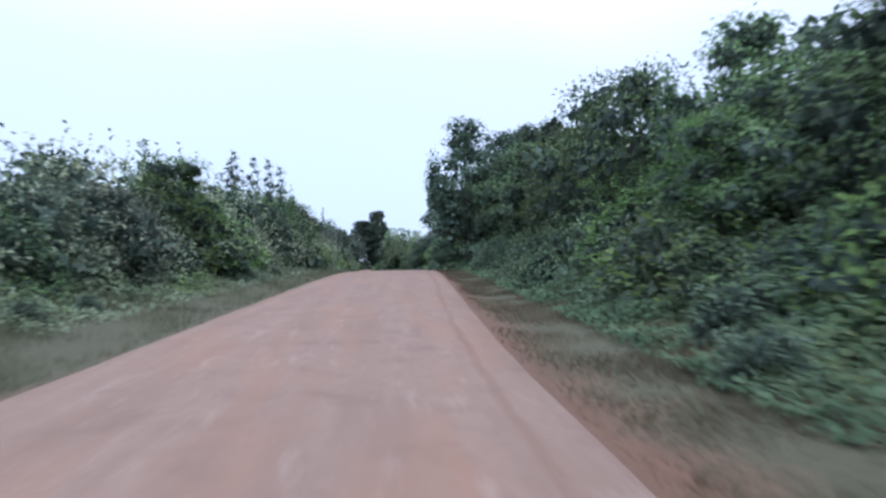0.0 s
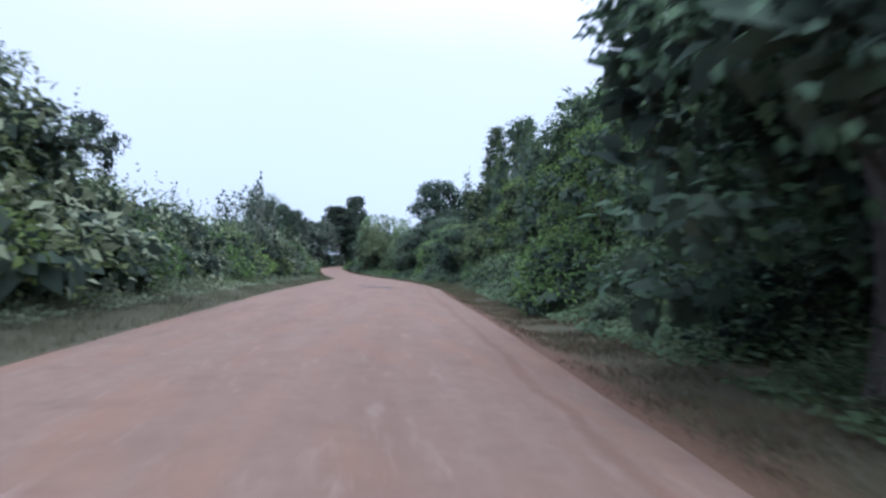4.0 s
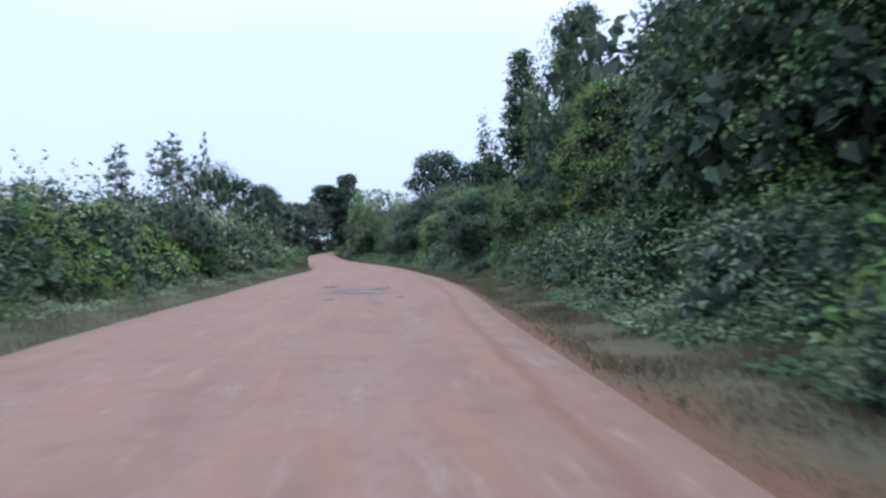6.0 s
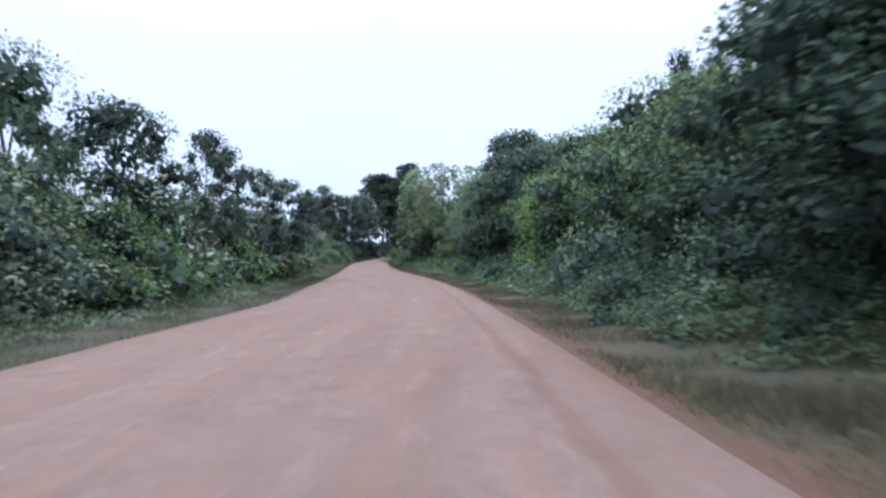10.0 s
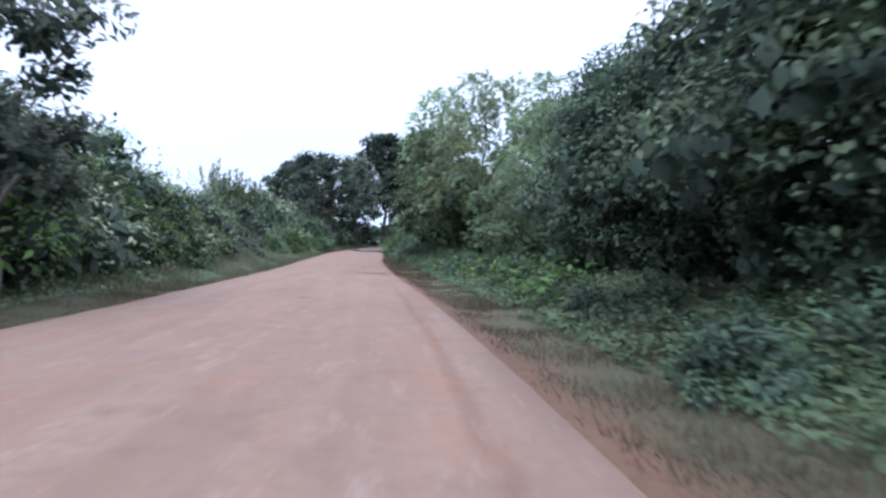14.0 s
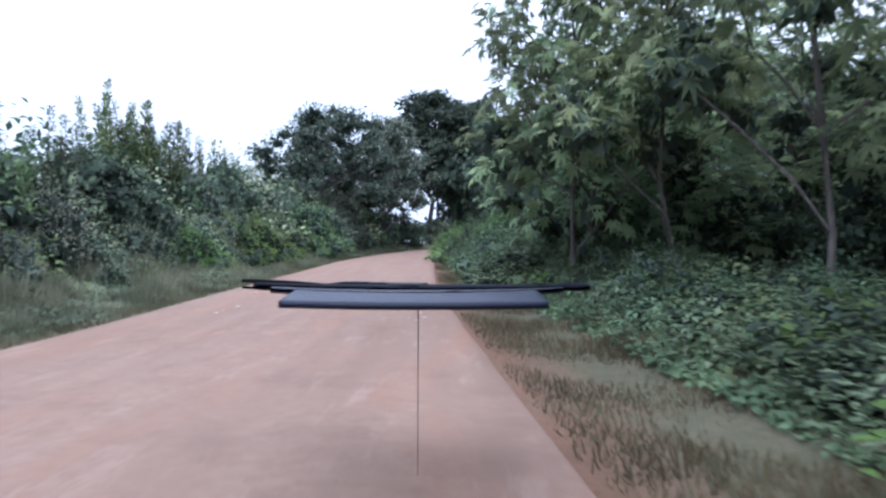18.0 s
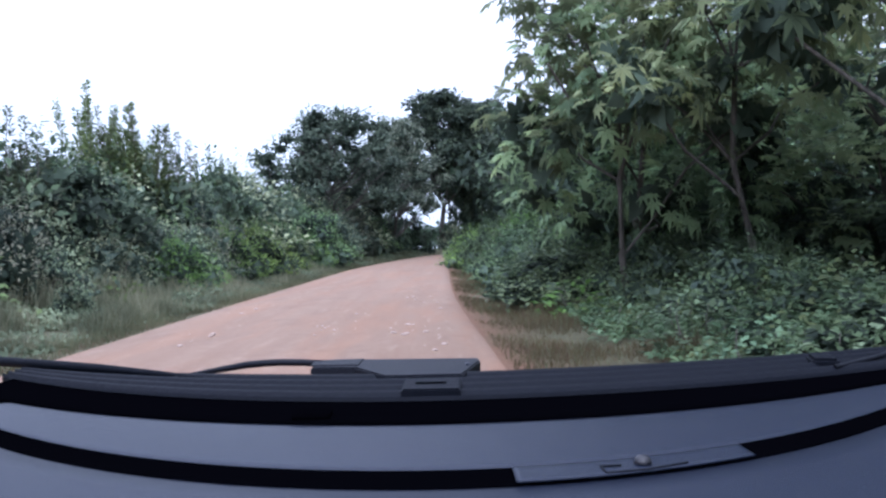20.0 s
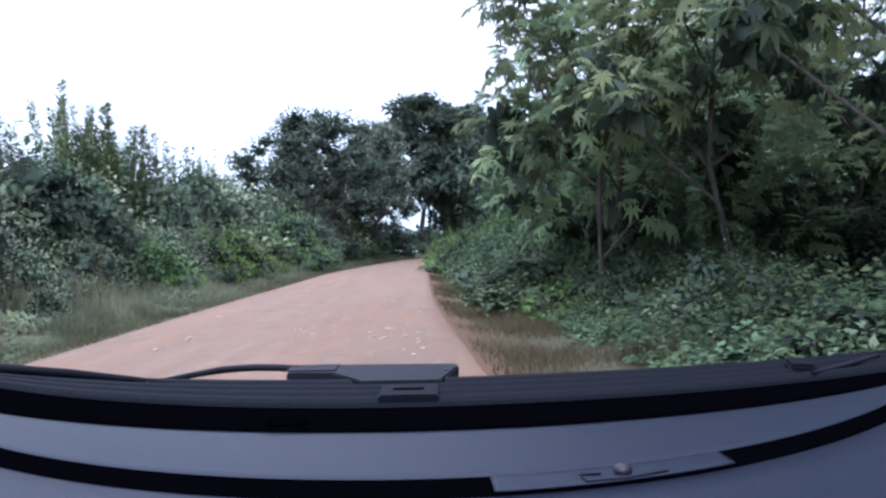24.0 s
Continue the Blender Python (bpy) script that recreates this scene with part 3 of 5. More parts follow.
def place(kind, x, y, tall, wide=None, turn=None, label="", sink=0.12):
    """A copy of a pattern, standing on the ground, scaled to the given height and (if given) width."""
    if turn is None:  # its fuller side to the road and to those who come along it
        turn = (-45 if x > (left_of(y) + right_of(y)) / 2 else 45) + 28 * math.sin(x * 12.9 + y * 78.2)
    s = tall / kind["tall"]
    w = wide / kind["wide"] if wide else s
    ob = copy_thing(kind, pose(x, y, land(x, y) - sink, 0, 0, turn) @ Matrix.Diagonal((w, w, s, 1)))
    return tagged(ob, label)


def sized(ob, tall, wide):
    ob["tall"], ob["wide"] = tall, wide
    return ob


def bush_kind(h, w, mat, label, **k):
    reseed(len(PATTERNS) + 50)
    return sized(pattern(make_bush(h, w, mat, **k), label, "bush", "roadside bushes"), h, w)


def tree_kind(h, w, mat, label, group="roadside trees", **k):
    reseed(len(PATTERNS) + 50)
    return sized(pattern(make_tree(h, w, mat, **k), label, "tree", group), h, w)


B_MID = bush_kind(2.4, 2.8, LEAF_MID, "dense mid-green roadside bush with oval leaves", size=0.104, density=77.3)
B_MID2 = bush_kind(2.2, 2.6, LEAF_MID, "leafy green bush with shoots above it", size=0.104, density=85)
B_DARK = bush_kind(2.4, 2.8, LEAF_DARK, "dark green tangled bush behind the road verge", size=0.112, density=68.5)
B_FRESH = bush_kind(2.0, 2.6, LEAF_FRESH, "fresh light green bush with soft broad leaves", size=0.118, density=70.1)
B_GREY = bush_kind(2.2, 2.8, LEAF_GREY, "grey-green dusty bush beside the dirt road", size=0.098, density=77.3)
B_BROWN = bush_kind(2.3, 2.6, LEAF_BROWN, "brownish green twiggy bush in the roadside scrub", size=0.090, density=77.3)
B_BLUE = bush_kind(1.6, 2.4, LEAF_BLUE, "low blue-green leafy creeper mound on the bank", size=0.098, density=89.4)
B_BACK = bush_kind(2.4, 2.8, LEAF_GREY, "green bush deep in the roadside scrub", size=0.14, density=38)
B_BACK_D = bush_kind(2.4, 2.8, LEAF_DARK, "dark green bush deep in the roadside scrub", size=0.19, density=18)
B_CREEP = bush_kind(1.6, 2.6, LEAF_CREEP, "blue-green creeper heaped over the road bank", size=0.10, density=100, count=18, lump=0.26, shoots=16)
B_BANK = bush_kind(2.2, 2.8, LEAF_CREEP, "tall leafy green bush leaning over the road verge", size=0.139, density=50.4, count=18, lump=0.26, shoots=18)
W_BLUE = sized(pattern(make_weed(0.8, 1.3, LEAF_BLUE, 0.12, 240), "low broad-leaved weed on the road verge", "weed", "verge weeds"), 0.8, 1.3)
W_BROAD = sized(pattern(make_weed(1.6, 1.7, LEAF_FRESH, 0.24, 140), "tall herb with large light green leaves on the bank", "weed", "verge weeds"), 1.6, 1.7)
W_FRESH = sized(pattern(make_weed(0.7, 1.2, LEAF_FRESH, 0.15, 110), "light green weed with soft leaves on the verge", "weed", "verge weeds"), 0.7, 1.2)
W_GREY = sized(pattern(make_weed(0.6, 1.2, LEAF_GREY, 0.13, 130), "grey-green weed on the dusty verge", "weed", "verge weeds"), 0.6, 1.2)
S_MID = sized(pattern(make_spire(4.0, 2.0, LEAF_MID, 0.24, 10, 95), "slender green sapling with upright leafy shoots", "sapling", "tall saplings"), 4.0, 1.8)
S_GREY = sized(pattern(make_spire(4.5, 1.6, LEAF_GREY, 0.21, 7, 75), "feathery grey-green sapling above the scrub", "sapling", "tall saplings"), 4.5, 1.6)
S_THIN = sized(pattern(make_spire(5.0, 1.2, LEAF_GREY, 0.30, 3, 18), "thin sparse sapling standing above the bushes", "sapling", "tall saplings"), 5.0, 1.2)
T_VINE = tree_kind(8, 5.5, LEAF_MID, "forest tree hung with green creeper to the ground", low=0.10, curtain=14, lump=0.17, count=30, size=0.122, density=54.5, face=True, inner=0.62)
T_VINE_D = tree_kind(8, 5.5, LEAF_DARK, "dark forest tree hung with creeper to the ground", low=0.10, curtain=12, lump=0.18, count=28, size=0.143, density=42.6, face=True, inner=0.62)
T_DARK = tree_kind(8, 5.5, LEAF_DARK, "dark green dense forest tree beside the road", low=0.15, size=0.158, density=43.4, face=True, inner=0.62)
T_BROAD = tree_kind(7, 6.5, LEAF_MID, "broad low-branched tree with dense green crown", low=0.08, bulge=0.4, size=0.122, density=47.6, face=True, inner=0.62)
T_FRESH = tree_kind(7, 5, LEAF_FRESH, "light green tree with loose leafy crown", low=0.15, size=0.123, density=46.4, face=True, inner=0.5)
T_OVER = tree_kind(7, 6.5, LEAF_MID, "spreading tree with leafy crown overhanging a dark hollow", low=0.30, bulge=0.34, size=0.150, density=39.7, face=True, inner=0.62, count=28, lump=0.18)
T_OVER_D = tree_kind(7, 6, LEAF_DARK, "dark spreading tree overhanging the bank", low=0.28, bulge=0.34, size=0.158, density=40.2, face=True, inner=0.62, count=26, lump=0.19)
T_BACK = tree_kind(8, 6, LEAF_DARK, "dark green forest tree standing behind the roadside growth", low=0.12, size=0.38, density=3.6, inner=0.78, face=True, limbs=3, count=14, lump=0.26)
T_COLUMN = tree_kind(10, 4.4, LEAF_DARK, "tall tree wrapped in dark creeper like a column", low=0.05, curtain=16, lump=0.22, count=30, bulge=0.42, size=0.148, density=53.2)
T_CONE = tree_kind(14, 5.0, LEAF_MID, "tall pointed tree smothered in green creeper", low=0.02, curtain=6, lump=0.2, count=110, cone=0.62, size=0.197, density=36.4, inner=0.7)
T_OPEN = tree_kind(8, 5, LEAF_DUSK, "open-crowned dusky green tree with pale thin trunk", low=0.34, inner=0.58, size=0.20, density=30, lump=0.155, count=24, bark=PALE_BARK, trunk=0.09)
T_FEATHER = tree_kind(7, 2.4, LEAF_DUSK, "feathery upright tree with sparse small leaves", low=0.25, inner=0.5, size=0.18, density=40, lump=0.17, count=26, cone=0.35, bark=PALE_BARK, trunk=0.06)
T_PALM = tree_kind(8.5, 5.5, LEAF_PALM, "tree with large drooping palmate leaves over the verge", "palmate-leaved trees", low=0.14, filled=0.3, inner=0.5, size=0.35, density=18, lump=0.14, count=54, face=True, trunk=0.07, bark=BARK, shape="palm", limbs=13, bulge=0.34)
T_PALM_H = tree_kind(8.5, 5.5, LEAF_PALM, "palmate-leaved tree with its crown high over a dark hollow", "palmate-leaved trees", low=0.34, filled=0.46, inner=0.45, size=0.36, density=15.5, lump=0.14, count=44, face=True, trunk=0.07, bark=BARK, shape="palm", limbs=13, bulge=0.3)
T_PALM_D = tree_kind(8, 5.5, LEAF_PALM, "tree with large palmate leaves hanging low beside the road", "palmate-leaved trees", low=0.14, filled=0.25, inner=0.5, size=0.35, density=12, lump=0.18, count=26, face=True, trunk=0.08, bark=BARK, shape="palm", limbs=8)
T_FLAT = tree_kind(11.5, 13, LEAF_DUSK, "wide flat-topped tree with lacy crown and bare limbs", "far bend trees", low=0.34, inner=0.4, size=0.25, density=14, lump=0.082, count=112, trunk=0.2, limbs=34, bulge=0.46)
T_CROWN = tree_kind(17, 11, LEAF_DEEP, "tall dark tree with lacy crown on a bare trunk", "far bend trees", low=0.36, inner=0.72, size=0.42, density=12, lump=0.13, count=84, trunk=0.3, limbs=14, bulge=0.36)
S_CONE = tree_kind(6, 1.3, LEAF_DARK, "narrow dark pointed sapling above the scrub", "tall saplings", low=0.15, inner=0.6, size=0.13, density=52, lump=0.26, count=22, trunk=0.05, limbs=3, cone=0.7)
T_BIG = tree_kind(18, 9.5, LEAF_DEEP, "tall dark broad-crowned tree at the road's far bend", "far bend trees", low=0.16, inner=0.95, size=0.5, density=11, lump=0.21, count=36, trunk=0.4, limbs=9)
T_HILL = tree_kind(22, 18, LEAF_DEEP, "huge dark domed forest tree above the roadside trees", "far bend trees", low=0.3, inner=0.8, size=0.7, density=3.5, lump=0.2, count=30, trunk=0.6, bulge=0.35)


def pick(kinds):
    return kinds[int(rng.integers(len(kinds)))]


def along(y0, y1, step, side, out0, out1, tall, kinds, vary=0.18, wide=None):
    """Plants along one side (-1 left, 1 right), out0 to out1 metres past the road's edge; tall is a height or a function of y."""
    reseed(abs(y0 * 31 + out0 * 700 + side * 13) + 900)
    y = y0
    while y < y1:
        yy = y + rng.uniform(-0.35, 0.35) * step
        o = rng.uniform(out0, out1)
        x = right_of(yy) + o if side > 0 else left_of(yy) - o
        h = (tall(yy) if callable(tall) else tall) * rng.uniform(1 - vary, 1 + vary * 0.6)
        place(pick(kinds), x, yy, h, wide * rng.uniform(0.8, 1.2) if wide else None)
        y += step


def thicket(y0, y1, step, side, out0, out1, tall, kinds, vary=0.18, wide=None, label=""):
    """The same row as one tangled mass, for growth that stands deep in the scrub and cannot be counted."""
    reseed(abs(y0 * 31 + out0 * 700 + side * 13) + 900)
    heaps = {}
    y = y0
    while y < y1:
        yy = y + rng.uniform(-0.35, 0.35) * step
        o = rng.uniform(out0, out1)
        x = right_of(yy) + o if side > 0 else left_of(yy) - o
        h = (tall(yy) if callable(tall) else tall) * rng.uniform(1 - vary, 1 + vary * 0.6)
        kind = pick(kinds)
        turn = radians((-45 if side > 0 else 45) + 28 * math.sin(x * 12.9 + yy * 78.2))
        sz = h / kind["tall"]
        sw = wide * rng.uniform(0.8, 1.2) / kind["wide"] if wide else sz
        c, q = math.cos(turn) * sw, math.sin(turn) * sw
        for o2 in kind.children:
            if o2.name.startswith("stem"):
                continue
            me = o2.data
            co = np.zeros(len(me.vertices) * 3, dtype=np.float32)
            me.vertices.foreach_get("co", co)
            nm = np.zeros(len(me.vertices) * 3, dtype=np.float32)
            me.attributes["custom_normal"].data.foreach_get("vector", nm)
            ix = np.zeros(len(me.loops), dtype=np.int32)
            me.loops.foreach_get("vertex_index", ix)
            co, nm = co.reshape(-1, 3), nm.reshape(-1, 3)
            some = np.arange(len(co) // 4) % 5 < 3  # deep growth shows fewer of its leaves
            co, nm = co.reshape(-1, 4, 3)[some].reshape(-1, 3), nm.reshape(-1, 4, 3)[some].reshape(-1, 3)
            ix = ix[:len(co) // 4 * 6]
            co = np.stack([co[:, 0] * c - co[:, 1] * q + x, co[:, 0] * q + co[:, 1] * c + yy, co[:, 2] * sz + land(x, yy) - 0.12], axis=1)
            nm = np.stack([(nm[:, 0] * c - nm[:, 1] * q) / sw, (nm[:, 0] * q + nm[:, 1] * c) / sw, nm[:, 2]], axis=1)
            heaps.setdefault(me.materials[0].name, []).append((co, nm, ix))
        y += step
    for mat, bits in heaps.items():
        me = bpy.data.meshes.new("thicket")
        co = np.concatenate([b[0] for b in bits])
        starts = np.cumsum([0] + [len(b[0]) for b in bits])
        ix = np.concatenate([b[2] + k for b, k in zip(bits, starts)])
        me.vertices.add(len(co))
        me.vertices.foreach_set("co", co.astype(np.float32).ravel())
        me.loops.add(len(ix))
        me.loops.foreach_set("vertex_index", ix.astype(np.int32))
        me.polygons.add(len(ix) // 3)
        me.polygons.foreach_set("loop_start", np.arange(0, len(ix), 3, dtype=np.int32))
        me.polygons.foreach_set("loop_total", np.full(len(ix) // 3, 3, dtype=np.int32))
        me.update(calc_edges=True)
        me.attributes.new("custom_normal", "FLOAT_VECTOR", "POINT").data.foreach_set("vector", np.concatenate([b[1] for b in bits]).astype(np.float32).ravel())
        me.materials.append(bpy.data.materials[mat])
        tagged(new("thicket", me), label, "thicket", kind="stuff")


# ---- right side: a wall of forest behind low weeds ----
right_top = curve_through([-10, 9, 16, 25, 38, 44, 56, 62, 78, 92, 96, 104, 112, 124, 132, 142, 150, 160, 168, 176, 190, 205, 235],
                          [4.8, 5.0, 5.5, 5.8, 6.7, 7.5, 8.5, 8.5, 9.0, 9.2, 6.4, 5.8, 5.8, 5.6, 5.4, 5.2, 6.0, 6.0, 6.2, 7.2, 8.0, 8.5, 9.0])


def share(f, k):
    return lambda y: f(y) * k


along(-6, 34, 3.1, 1, 5.6, 7.2, right_top, [T_VINE, T_BROAD, T_OVER, T_FRESH, T_VINE], 0.28)
along(34, 60, 3.1, 1, 5.4, 7.0, right_top, [T_VINE, T_OVER_D, T_OVER, T_VINE_D, T_BROAD], 0.28)
along(61, 98, 3.0, 1, 6.5, 8.2, right_top, [T_VINE, T_BROAD, T_FRESH, T_VINE, T_VINE_D], 0.25)
along(99, 132, 3.1, 1, 5.3, 6.8, right_top, [T_VINE, T_OVER, T_DARK, T_OVER, T_BROAD], 0.22)
along(133, 165, 3.3, 1, 5.2, 6.4, right_top, [T_OVER_D, T_VINE_D, T_DARK], 0.18)
for y in (14, 33, 70, 88, 112, 128):
    place(T_FRESH, right_of(y) + 5.0, y, right_top(y) * 0.72)
back_top = curve_through([-10, 40, 60, 90, 100, 122, 128, 150, 176, 190, 235], [6.2, 8.0, 10.5, 11, 8, 6.8, 6.0, 6.4, 6.0, 9.6, 10.5])
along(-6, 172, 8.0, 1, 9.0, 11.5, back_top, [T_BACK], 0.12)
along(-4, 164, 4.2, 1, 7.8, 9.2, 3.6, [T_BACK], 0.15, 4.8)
thicket(-4, 134, 2.7, 1, 3.4, 4.4, 1.9, [B_MID, B_DARK, B_MID2, B_BLUE, B_MID, B_BLUE], 0.32, label="tangled undergrowth at the foot of the forest")
along(-4, 64, 2.5, 1, 3.1, 4.0, 1.85, [B_BANK, B_CREEP, B_BANK, B_MID2], 0.3)
along(64, 90, 2.8, 1, 3.3, 4.1, 1.7, [B_BANK, B_CREEP, B_BLUE], 0.3)
thicket(104, 172, 3.0, 1, 3.0, 3.8, 1.05, [B_CREEP, B_BLUE], 0.3, label="low creeper and herbs over the road bank")
along(-4, 134, 11, 1, 4.4, 5.2, 2.3, [B_FRESH], 0.25)
along(136, 172, 5.0, 1, 3.6, 4.4, 1.3, [B_MID, B_DARK, B_BLUE], 0.3)
for y, h in ((76.5, 1.9), (79.5, 2.3), (82.8, 2.5), (86.2, 2.2), (89.6, 2.4), (93.0, 2.0)):
    place(B_MID2 if h < 2.3 else B_MID, right_of(y) + 4.0, y, h, 3.8)
place(B_FRESH, 8.9, 64.8, 2.2, 3.0)
place(B_FRESH, 9.3, 67.2, 2.5, 3.2)
place(B_FRESH, 9.8, 69.6, 2.2, 3.0)
place(T_FRESH, 16.8, 103.5, 8.4, 4.6)
place(T_FRESH, 14.6, 137.5, 4.9, 5.6)
place(T_FRESH, 13.6, 134.8, 4.6, 4.6)
place(B_FRESH, 12.9, 133.4, 3.0, 3.4)
place(T_OVER_D, 14.2, 146.5, 7.4, 7.4)
place(T_OVER_D, 17.6, 150.5, 8.6, 8.0)
place(T_DARK, 13.4, 158.0, 6.3, 6.0)
place(T_OVER_D, 13.3, 167.2, 6.8, 6.0)
place(T_OVER_D, 13.3, 161.2, 7.2, 5.4)
along(-4, 172, 3.2, 1, 1.9, 2.9, 0.9, [W_BLUE, W_BLUE, B_BLUE], 0.4)
for x, y, h in ((5.2, 12.6, 1.9), (6.2, 11.4, 1.8), (5.6, 14.2, 1.6), (5.3, 9.2, 1.3), (6.4, 16.0, 1.7), (7.2, 20.5, 1.6), (7.6, 36.0, 1.5), (9.0, 58.0, 1.4), (12.6, 132.0, 1.4)):
    place(W_BROAD, x, y, h)
along(156, 176, 1.5, 1, 2.7, 3.8, 1.2, [W_BROAD, W_FRESH, B_CREEP], 0.25)
# the creeper column and the pointed tree
place(T_COLUMN, 7.4, 51.5, 10.7, 5.6)
place(T_COLUMN, 10.8, 55, 10.2, 5.6)
place(T_VINE_D, 11.0, 47.5, 9.4, 5.0)
place(T_CONE, 17.3, 116.5, 15.4, 6.4)
place(T_VINE, 20.0, 112, 13.5, 5.2)
place(T_VINE, 17.4, 106, 13.2, 5.0)
place(T_OVER_D, 12.9, 110.5, 4.7, 5.4)
place(T_VINE, 15.4, 98, 12.5, 5.0)
place(T_HILL, 31, 266, 26, 18)
place(T_HILL, 44, 268, 24, 18)
place(T_HILL, 30, 228, 15, 12)
place(T_BACK, 22, 205, 8.0, 8)
place(T_BACK, 24, 190, 11, 8)
place(T_BACK, 22, 176, 10, 8)
place(T_OVER_D, 12.8, 148.5, 6.4, 6.2)
place(T_COLUMN, 32.6, 170, 19, 4.2)
place(T_COLUMN, 36.4, 171, 19, 4.6)
place(T_COLUMN, 42, 172, 18.5, 5.2)
# palmate-leaved trees where the car halts
place(T_PALM, 7.7, 186.6, 11.0, 5.4)
place(T_PALM_H, 8.8, 183.6, 9.0, 5.0, 80)
place(T_PALM_H, 7.2, 185.2, 8.6, 5.0, 200)
place(T_PALM_H, 10.2, 180.6, 10.6, 5.6, 30)
place(T_PALM_D, 12.9, 176.8, 9.8, 5.2, 10)
place(T_PALM, 13.6, 181.4, 9.2, 6.0)
place(T_PALM, 12.4, 187.0, 6.6, 5.8)
place(T_PALM, 9.9, 190.2, 6.8, 5.4)
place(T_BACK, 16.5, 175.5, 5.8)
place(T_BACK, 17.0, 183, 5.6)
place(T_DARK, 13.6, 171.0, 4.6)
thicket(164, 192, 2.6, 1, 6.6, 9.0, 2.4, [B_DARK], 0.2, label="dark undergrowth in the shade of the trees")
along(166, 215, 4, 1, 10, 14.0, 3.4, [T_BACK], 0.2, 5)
place(T_PALM, 11.2, 171.6, 5.2, 4.2)
along(190, 212, 3.4, 1, 4.2, 6.0, share(right_top, 0.72), [T_VINE, T_VINE_D, T_BROAD, T_DARK], 0.1)
along(212, 236, 3.8, 1, 4.2, 6.0, right_top, [T_BACK], 0.1)
along(188, 236, 6, 1, 9, 12.0, share(back_top, 0.65), [T_BACK], 0.1)
along(174, 188, 1.7, 1, 2.7, 3.6, lambda y: 0.85 + 0.04 * (y - 174), [B_CREEP], 0.2, 2.6)
along(176, 190, 2.2, 1, 4.2, 5.2, lambda y: 0.6 + 0.085 * (y - 176), [B_CREEP, B_BLUE], 0.2, 2.6)
along(188, 204, 1.6, 1, 1.9, 3.0, lambda y: 1.3 + 0.045 * (y - 188), [B_CREEP, B_CREEP, B_BANK], 0.15, 2.8)
thicket(190, 206, 2.0, 1, 3.6, 4.8, 2.5, [B_CREEP, B_BANK], 0.15, 3.0, label="green creeper climbing under the trees")
along(204, 224, 1.8, 1, 1.1, 2.2, 1.7, [B_FRESH, B_BANK, B_CREEP], 0.2, 2.6)
along(200, 236, 3.0, 1, 2.6, 3.4, 2.2, [B_CREEP, B_FRESH, B_MID, B_BANK], 0.2)
along(172, 200, 1.2, 1, 1.6, 2.5, 0.7, [W_BLUE, W_BLUE, W_BLUE, W_FRESH], 0.35)

# ---- left side: scrub with saplings and a few trees ----
left_top = curve_through([-10, 14, 22, 34, 45, 54, 62, 68, 74, 88, 95, 103, 112, 120, 140, 150, 172, 178, 184, 190, 200, 212, 225],
                         [3.0, 3.6, 4.6, 4.8, 5.0, 5.8, 6.2, 5.4, 4.4, 4.4, 4.6, 4.8, 4.8, 5.0, 5.2, 5.4, 5.4, 5.0, 4.2, 4.2, 4.8, 5.0, 5.0])
along(-6, 147, 2.8, -1, 4.3, 5.3, share(left_top, 0.68), [B_MID, B_GREY, B_BROWN, B_MID2, B_FRESH], 0.2)
along(170, 215, 2.0, -1, 3.2, 4.2, share(left_top, 0.46), [B_BROWN, B_GREY, B_MID2, B_GREY, B_BROWN], 0.25)
thicket(-6, 232, 3.2, -1, 5.4, 6.8, share(left_top, 0.95), [B_BACK, B_BACK_D, B_BACK], 0.15, label="tangled green scrub behind the roadside bushes")
along(-6, 232, 9.0, -1, 8.5, 11.0, share(left_top, 1.1), [T_BACK], 0.15)
along(-4, 212, 3.4, -1, 2.3, 3.3, 0.75, [W_GREY, W_FRESH, B_GREY], 0.35)
place(T_FRESH, -6.9, 27.6, 4.7, 3.8)
place(S_MID, -8.0, 31.5, 5.6, 2.6)
place(S_THIN, -8.4, 20, 4.8)
place(T_BROAD, -7.6, 47, 4.2, 4.6)
place(T_BROAD, -6.8, 52, 4.8, 4.6)
place(T_BROAD, -6.4, 57, 5.6, 5.4)
place(T_DARK, -5.8, 62, 5.6, 5.0)
place(S_CONE, -4.9, 45.5, 6.6, 1.7)
place(S_CONE, -5.9, 48, 7.3, 1.7)
place(S_CONE, -7.2, 50.5, 7.7, 1.8)
place(S_CONE, -8.8, 52.5, 8.4, 1.9)
place(S_CONE, -8.2, 47.5, 7.0, 1.7)
place(S_MID, -6.4, 55, 6.2, 2.4)
place(T_FEATHER, -3.6, 101.5, 6.8)
place(T_FEATHER, -4.2, 104.2, 7.6)
place(T_FEATHER, -5.2, 99.0, 6.2)
place(T_FEATHER, -5.4, 106.4, 7.4)
place(T_FEATHER, -2.9, 103.2, 6.4)
place(T_FEATHER, -4.8, 108.6, 7.8)
place(T_FEATHER, -6.6, 103.0, 6.6)
place(T_OPEN, -6.8, 74, 6.4, 3.0)
place(T_FEATHER, -6.4, 125.8, 11.1, 1.7)
place(T_BROAD, -6.2, 127, 8.6, 6.0)
place(T_DARK, -5.0, 133, 8.2, 5.4)
place(T_OPEN, -3.4, 141, 8.4, 4.0)
place(T_OPEN, -3.8, 145.5, 8.0, 4.0)
place(T_BROAD, -4.6, 158.5, 5.4, 5.0)
place(T_OPEN, -2.9, 151, 7.6, 4.8)
place(T_OPEN, -2.0, 155, 7.4, 6.0)
place(T_FRESH, -7.6, 173, 6.2, 4.0)
place(T_OPEN, -6.6, 162, 5.6, 4.6)
